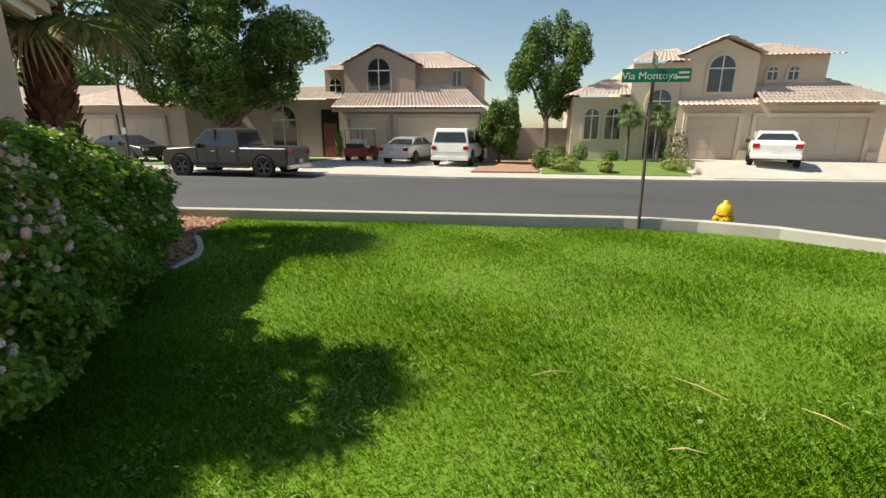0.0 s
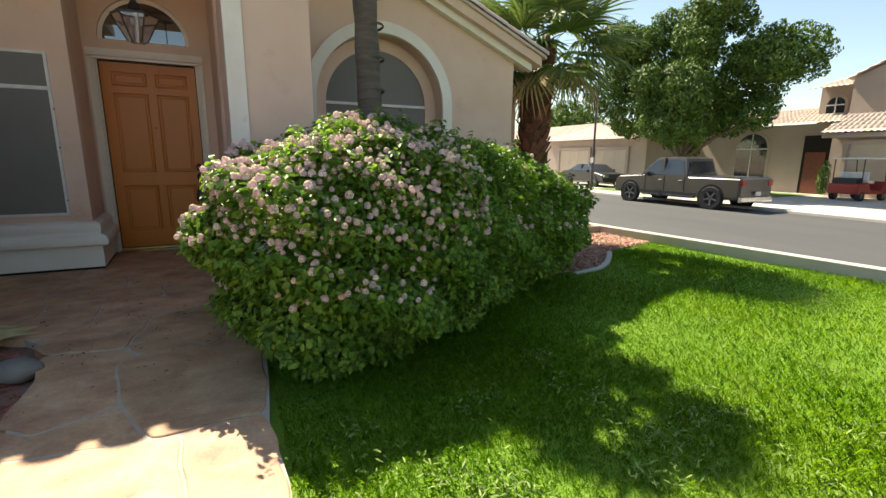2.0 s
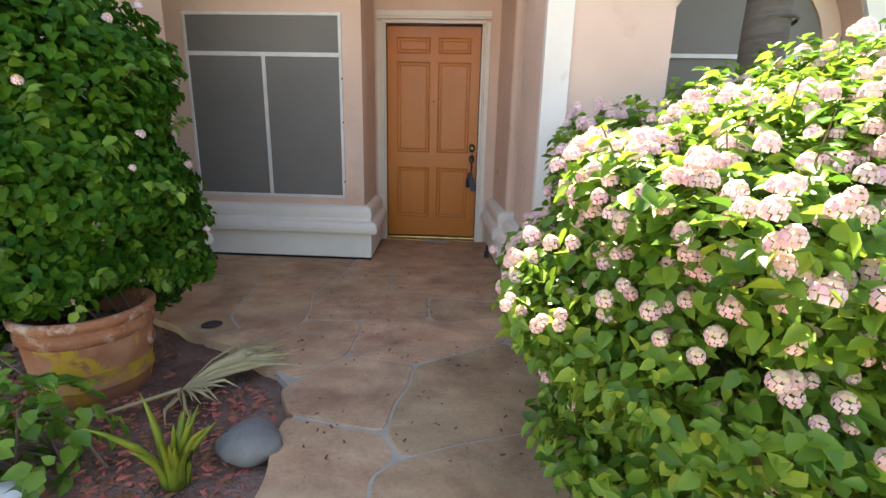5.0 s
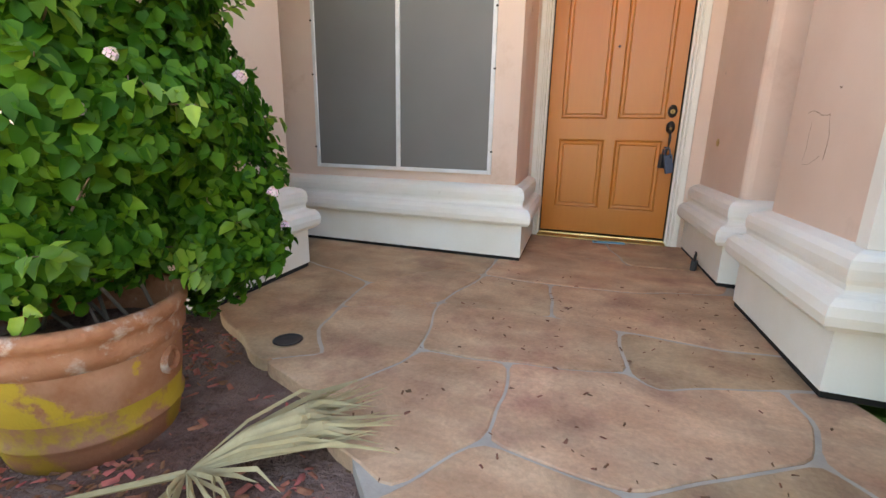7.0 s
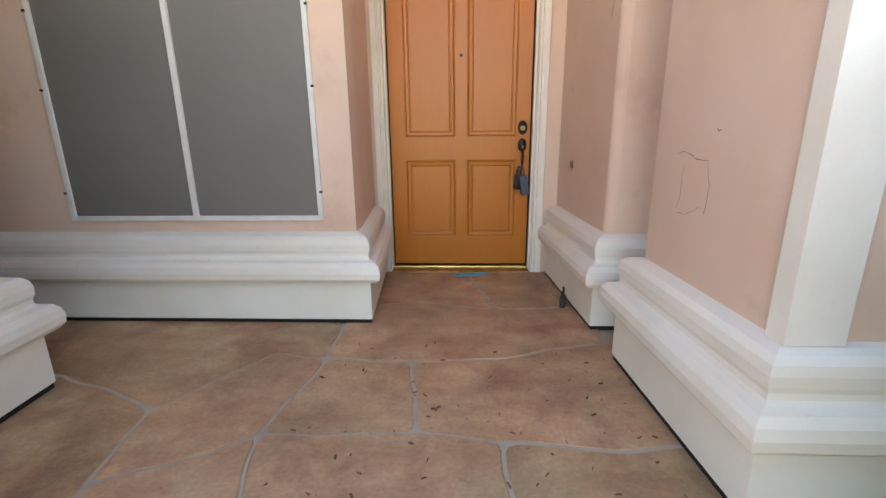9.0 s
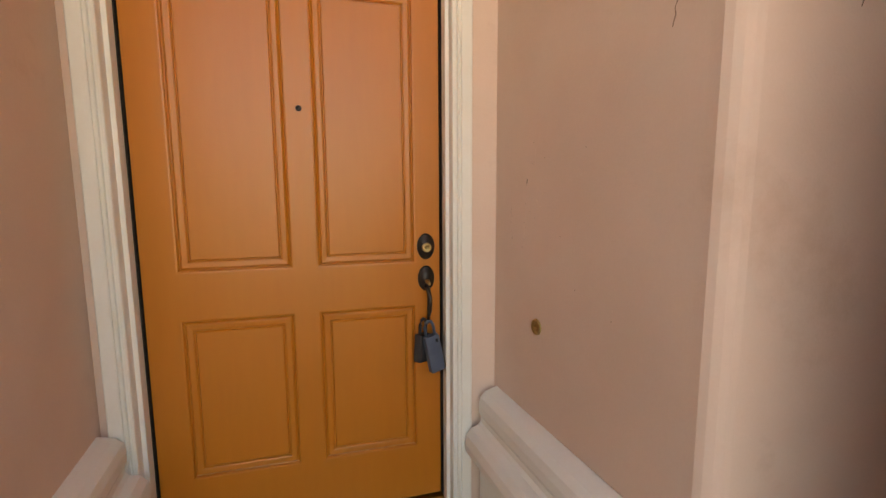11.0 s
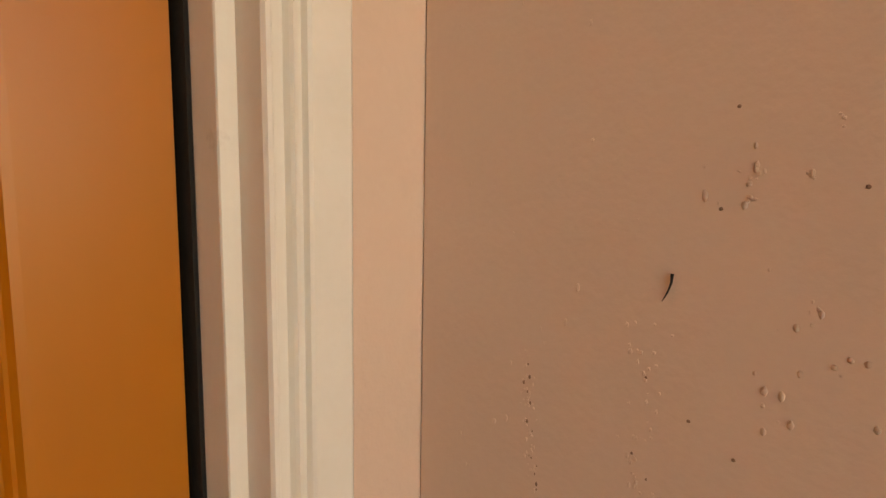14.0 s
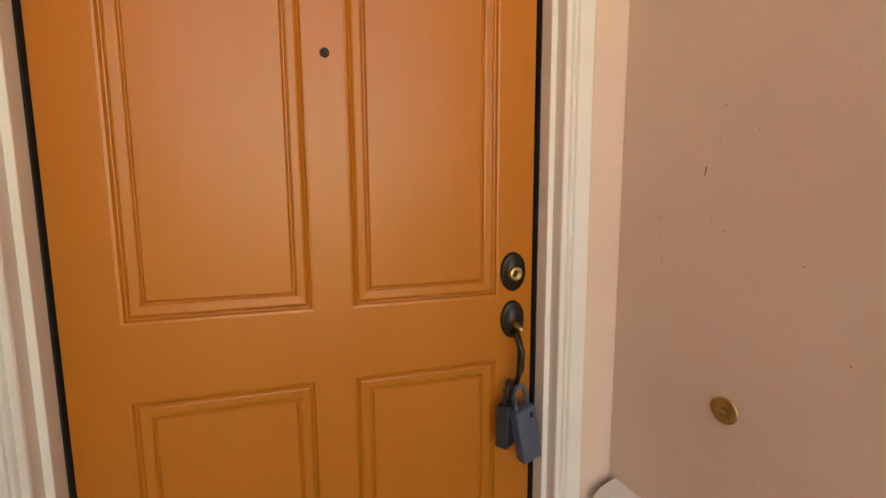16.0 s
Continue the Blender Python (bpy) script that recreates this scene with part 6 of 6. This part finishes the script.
for x, y, r, h, m in ((21.6, -7.9, 0.55, 0.9, TREE_LEAF), (21.2, -8.3, 0.65, 0.45, YEL), (21.9, -7.2, 0.35, 0.7, TREE_LEAF), (21.0, -10.0, 0.28, 0.3, YEL), (22.0, -13.1, 0.65, 0.42, YEL), (25.3, -13.8, 0.6, 1.5, TREE_LEAF), (25.6, -9.3, 0.4, 0.8, TREE_LEAF), (25.8, -10.9, 0.4, 0.5, TREE_LEAF), (27.3, 4.9, 0.25, 1.3, TREE_LEAF)):
    sh = empty("garden_shrub", (x, y, -0.3), label="small clipped green shrub in a front yard" if m is TREE_LEAF else "low yellow-green shrub by the kerb", category="shrub")
    P, N = shell([((0, 0, h * 0.5 + 0.1), (r, r, h * 0.55 + 0.1))], 900, int(x * 10 - y), 0.4, 0.05, 0.1, 2.2)
    leaves("foliage", P, N + (0, 0, 0.4), 0.085, m, sh, 0.7, 0.12, 3)
for x, y, h in ((25.5, -11.6, 2.3), (25.2, -13.0, 2.2)):
    palm("young_garden_palm", (x, y, -0.15), (0.05, 0.0), h, 0.09, 0.06, False, 14, 0.42, int(-y * 10), "small palm beside the cream house entry")


# ---- vehicles ----
def paint(name, c, rough=0.3, metal=0.3):
    return mat(name, c, tuple(v * 0.93 for v in c), rough, 3, 60, 0.0, metal=metal, spec=0.6)
RED_GLASS = mat("red_tail_lamp", (0.35, 0.01, 0.012), rough=0.2, bump=0)


WHEEL_METAL = mat("grey_wheel_metal", (0.20, 0.20, 0.205), rough=0.4, metal=0.8, bump=0)


def wheel(parent, x, y, r, w=0.22):
    t = part("wheel", lathe([(r * 0.62, -w / 2), (r * 0.93, -w / 2), (r, -w * 0.32), (r, w * 0.32), (r * 0.93, w / 2), (r * 0.62, w / 2)], 24), RUBBER, parent, "black tyre")
    t.matrix_local = pose(x, y, r, 0, 90, 0)
    rim = part("rim", lathe([(0.0, -0.05), (r * 0.15, -0.06), (r * 0.5, 0.0), (r * 0.62, -w * 0.45), (r * 0.62, w * 0.45), (r * 0.5, 0.02), (0.0, 0.06)], 20), WHEEL_METAL, t, "metal rim")
    for k in range(5):
        part("spoke", boxed(0.03, r * 0.6, -0.03, 0.03, -w * 0.42, w * 0.42), WHEEL_METAL, t).matrix_local = pose(0, 0, 0, 0, 0, k * 72)


def vehicle(name, at, turn, outline, glass, wide, wheels, r, color, label, taper=0.12, tail=True):
    """A car: body outline in (y, z) run across the width, a tapering cabin, panes, wheels and lights. Front at +y."""
    root = empty(name, at, turn, label=label, category="car")
    h = wide / 2
    bm = prism_x(outline, -h, h)
    bmesh.ops.bevel(bm, geom=[e for e in bm.edges if abs(e.verts[0].co.x - e.verts[1].co.x) < 1e-5], offset=0.07, segments=3, affect="EDGES")
    part("body", bm, color, root, smooth=False)
    def cabin(pts, inset, name, material, grow=0.0, x=None):
        z0 = min(z for _, z in pts)
        zt = max(z for _, z in pts)
        b = bmesh.new()
        side = []
        for s in (-1, 1):
            side.append([b.verts.new((s * (h - inset - taper * (z - z0) / max(0.01, zt - z0) + grow), y, z)) for y, z in pts])
        b.faces.new(side[0])
        b.faces.new(side[1][::-1])
        for i in range(len(pts)):
            j = (i + 1) % len(pts)
            b.faces.new((side[0][i], side[0][j], side[1][j], side[1][i]))
        return part(name, b, material, root, bevel=0.02)
    cabin(glass, 0.06, "cabin", color)
    ys, zs = [p[0] for p in glass], [p[1] for p in glass]
    cy = (min(ys) + max(ys)) / 2
    shr = [((y - cy) * 0.90 + cy, (z - min(zs)) * 0.80 + min(zs) + 0.05) for y, z in glass]
    for s in (0, 1):
        half = [(y, z) for y, z in shr]
        x = h - 0.06 - taper * 0.5
        b = bmesh.new()
        z0, zt = min(zs), max(zs)
        sg = -1 if s == 0 else 1
        fr = [b.verts.new((sg * (h - 0.06 - taper * (z - z0) / (zt - z0) + 0.012), y, z)) for y, z in half]
        bk = [b.verts.new((sg * (h - 0.09 - taper * (z - z0) / (zt - z0)), y, z)) for y, z in half]
        b.faces.new(fr)
        b.faces.new(bk[::-1])
        for i in range(len(half)):
            j = (i + 1) % len(half)
            b.faces.new((fr[i], fr[j], bk[j], bk[i]))
        part("side_window", b, GLASS, root, "dark glass")
        part("pillar", boxed(sg * (h - 0.06 - taper * 0.5) - 0.05, sg * (h - 0.06 - taper * 0.5) + 0.05, cy - 0.05, cy + 0.05, z0, zt - 0.05), color, root)
        part("wing_mirror", boxed(min(sg * h, sg * (h + 0.17)), max(sg * h, sg * (h + 0.17)), max(ys) - 0.55, max(ys) - 0.42, z0 - 0.02, z0 + 0.15), BLACK, root, bevel=0.02)
    rear = sorted(glass, key=lambda p: p[0])[:2]
    (ya, za), (yb, zb) = sorted(rear, key=lambda p: p[1])
    w0 = h - 0.16
    part("rear_window", ngon([(-w0, ya - 0.02 + (yb - ya) * 0.15, za + (zb - za) * 0.15), (w0, ya - 0.02 + (yb - ya) * 0.15, za + (zb - za) * 0.15), (w0 - taper, ya - 0.02 + (yb - ya) * 0.85, za + (zb - za) * 0.85), (-w0 + taper, ya - 0.02 + (yb - ya) * 0.85, za + (zb - za) * 0.85)]), GLASS, root, "dark rear glass")
    y0 = min(p[0] for p in outline)
    zt = max(z for y, z in outline if y < y0 + 0.3)
    for sg in (-1, 1):
        part("tail_light", boxed(min(sg * (h - 0.05), sg * (h - 0.30)), max(sg * (h - 0.05), sg * (h - 0.30)), y0 - 0.015, y0 + 0.06, zt - 0.28, zt - 0.10), RED_GLASS, root, "red tail lamp", bevel=0.01)
        y1 = max(p[0] for p in outline)
        part("headlight", boxed(min(sg * (h - 0.05), sg * (h - 0.38)), max(sg * (h - 0.05), sg * (h - 0.38)), y1 - 0.10, y1 + 0.01, 0.62, 0.78), CHROME, root, bevel=0.01)
    part("rear_bumper", boxed(-h + 0.03, h - 0.03, y0 - 0.06, y0 + 0.05, 0.33, 0.52), CHROME if "pickup" in name else color, root, bevel=0.03)
    part("number_plate", boxed(-0.16, 0.16, y0 - 0.068, y0 - 0.058, 0.56, 0.70), FRAME_WHITE, root)
    if "pickup" in name:
        part("bed_liner", boxed(-h + 0.10, h - 0.10, y0 + 0.12, -0.80, 1.15, 1.195), BLACK, root, "black bed liner")
        for sg in (-1, 1):
            part("running_board", boxed(min(sg * (h - 0.1), sg * (h + 0.05)), max(sg * (h - 0.1), sg * (h + 0.05)), -1.1, 1.2, 0.36, 0.43), BLACK, root, bevel=0.01)
            part("lower_trim", boxed(min(sg * h, sg * (h + 0.012)), max(sg * h, sg * (h + 0.012)), -1.2, 1.35, 0.44, 0.56), BLACK, root)
            for yy in (-0.66, 0.22, 1.12):
                part("door_seam", boxed(min(sg * h, sg * (h + 0.006)), max(sg * h, sg * (h + 0.006)), yy - 0.012, yy + 0.012, 0.56, 1.14), BLACKGAP, root)
            for yy in (-0.5, 0.38):
                part("door_handle", boxed(min(sg * h, sg * (h + 0.035)), max(sg * h, sg * (h + 0.035)), yy - 0.09, yy + 0.09, 0.98, 1.02), CHROME, root, bevel=0.008)
    for y in wheels:
        for sg in (-1, 1):
            part("wheel_arch", lathe([(0.0, 0.0), (r * 1.2, 0.0)], 20), BLACKGAP, root).matrix_local = pose(sg * (h + 0.004), y, r, 0, 90, 0)
            wheel(root, sg * (h - 0.07), y, r)
    return root


GREY_TRUCK = paint("grey_brown_truck_paint", (0.085, 0.075, 0.065))
WHITE_CAR = paint("white_car_paint", (0.75, 0.75, 0.73), 0.3, 0.0)
SILVER = paint("silver_car_paint", (0.52, 0.52, 0.52), 0.3, 0.5)
DARK_CAR = paint("dark_car_paint", (0.04, 0.042, 0.045))
RZ = -0.485
vehicle("pickup_truck", (17.65, 5.2, RZ), 1.5, [(-2.75, 0.42), (-2.78, 1.12), (-2.7, 1.18), (-0.75, 1.18), (-0.7, 1.16), (1.0, 1.16), (2.5, 1.12), (2.72, 0.95), (2.75, 0.42)], [(-0.72, 1.15), (-0.55, 1.83), (-0.3, 1.90), (0.75, 1.86), (1.45, 1.15)], 1.95, (-1.75, 1.85), 0.42, GREY_TRUCK, "grey-brown crew cab pickup parked at the kerb", 0.14)
vehicle("white_suv", (25.6, -2.95, -0.41), -93, [(-2.5, 0.4), (-2.55, 0.75), (-2.5, 1.12), (1.2, 1.10), (2.3, 1.02), (2.5, 0.8), (2.5, 0.4)], [(-2.48, 1.10), (-2.3, 1.80), (-2.1, 1.88), (0.5, 1.86), (1.3, 1.10)], 1.98, (-1.55, 1.55), 0.40, WHITE_CAR, "white sport utility vehicle parked on driveway", 0.13)
vehicle("silver_sedan", (26.3, 0.0, -0.41), -100, [(-2.3, 0.35), (-2.35, 0.85), (-2.25, 0.98), (-1.4, 1.0), (1.1, 0.92), (2.1, 0.82), (2.3, 0.6), (2.3, 0.32)], [(-1.7, 0.97), (-0.9, 1.36), (-0.2, 1.42), (0.4, 1.38), (1.25, 0.92)], 1.78, (-1.4, 1.4), 0.33, SILVER, "silver sedan parked on driveway", 0.2)
vehicle("white_sedan", (24.2, far2(-15.9), -0.02), -111, [(-2.3, 0.35), (-2.35, 0.9), (-2.25, 1.05), (-1.4, 1.06), (1.1, 0.95), (2.1, 0.85), (2.3, 0.6), (2.3, 0.32)], [(-1.75, 1.03), (-1.0, 1.42), (-0.2, 1.48), (0.4, 1.43), (1.3, 0.95)], 1.82, (-1.4, 1.4), 0.34, WHITE_CAR, "white sedan parked before double garage", 0.2)
vehicle("dark_sedan", (22.6, 15.6, -0.41), 172, [(-2.3, 0.35), (-2.35, 0.85), (-2.25, 0.95), (-1.4, 0.98), (1.1, 0.92), (2.1, 0.82), (2.3, 0.6), (2.3, 0.32)], [(-1.7, 0.95), (-0.9, 1.36), (-0.2, 1.42), (0.4, 1.38), (1.25, 0.92)], 1.8, (-1.4, 1.4), 0.33, DARK_CAR, "dark sedan parked by tan garage", 0.2)
RED_CART = paint("red_cart_paint", (0.30, 0.03, 0.03))
cart = empty("golf_cart", (26.4, 3.1, -0.41), -95, label="red golf cart with pale roof on driveway", category="golf cart")
part("body", prism_x([(-1.15, 0.3), (-1.15, 0.75), (-0.4, 0.8), (-0.3, 0.45), (0.55, 0.42), (0.7, 0.85), (1.1, 0.7), (1.15, 0.3)], -0.58, 0.58), RED_CART, cart, bevel=0.03)
part("seat", boxed(-0.55, 0.55, -0.45, 0.0, 0.75, 0.88), FRAME_WHITE, cart, bevel=0.03)
part("backrest", boxed(-0.55, 0.55, -0.55, -0.42, 0.9, 1.25), FRAME_WHITE, cart, bevel=0.03)
part("rear_basket", boxed(-0.45, 0.45, -1.1, -0.7, 0.75, 1.0), BLACK, cart, bevel=0.02)
part("canopy", boxed(-0.6, 0.6, -1.0, 0.75, 1.80, 1.87), FRAME_WHITE, cart, bevel=0.02)
for x in (-0.55, 0.55):
    for y0, y1 in ((-0.95, -0.9), (0.6, 0.7)):
        part("canopy_post", tube([(x, y1 + 0.1 if y1 > 0 else y1, 0.6), (x, y0, 1.82)], 0.02, 6), BLACK, cart)
for x in (-0.5, 0.5):
    for y in (-0.8, 0.8):
        wheel(cart, x, y, 0.22, 0.16)
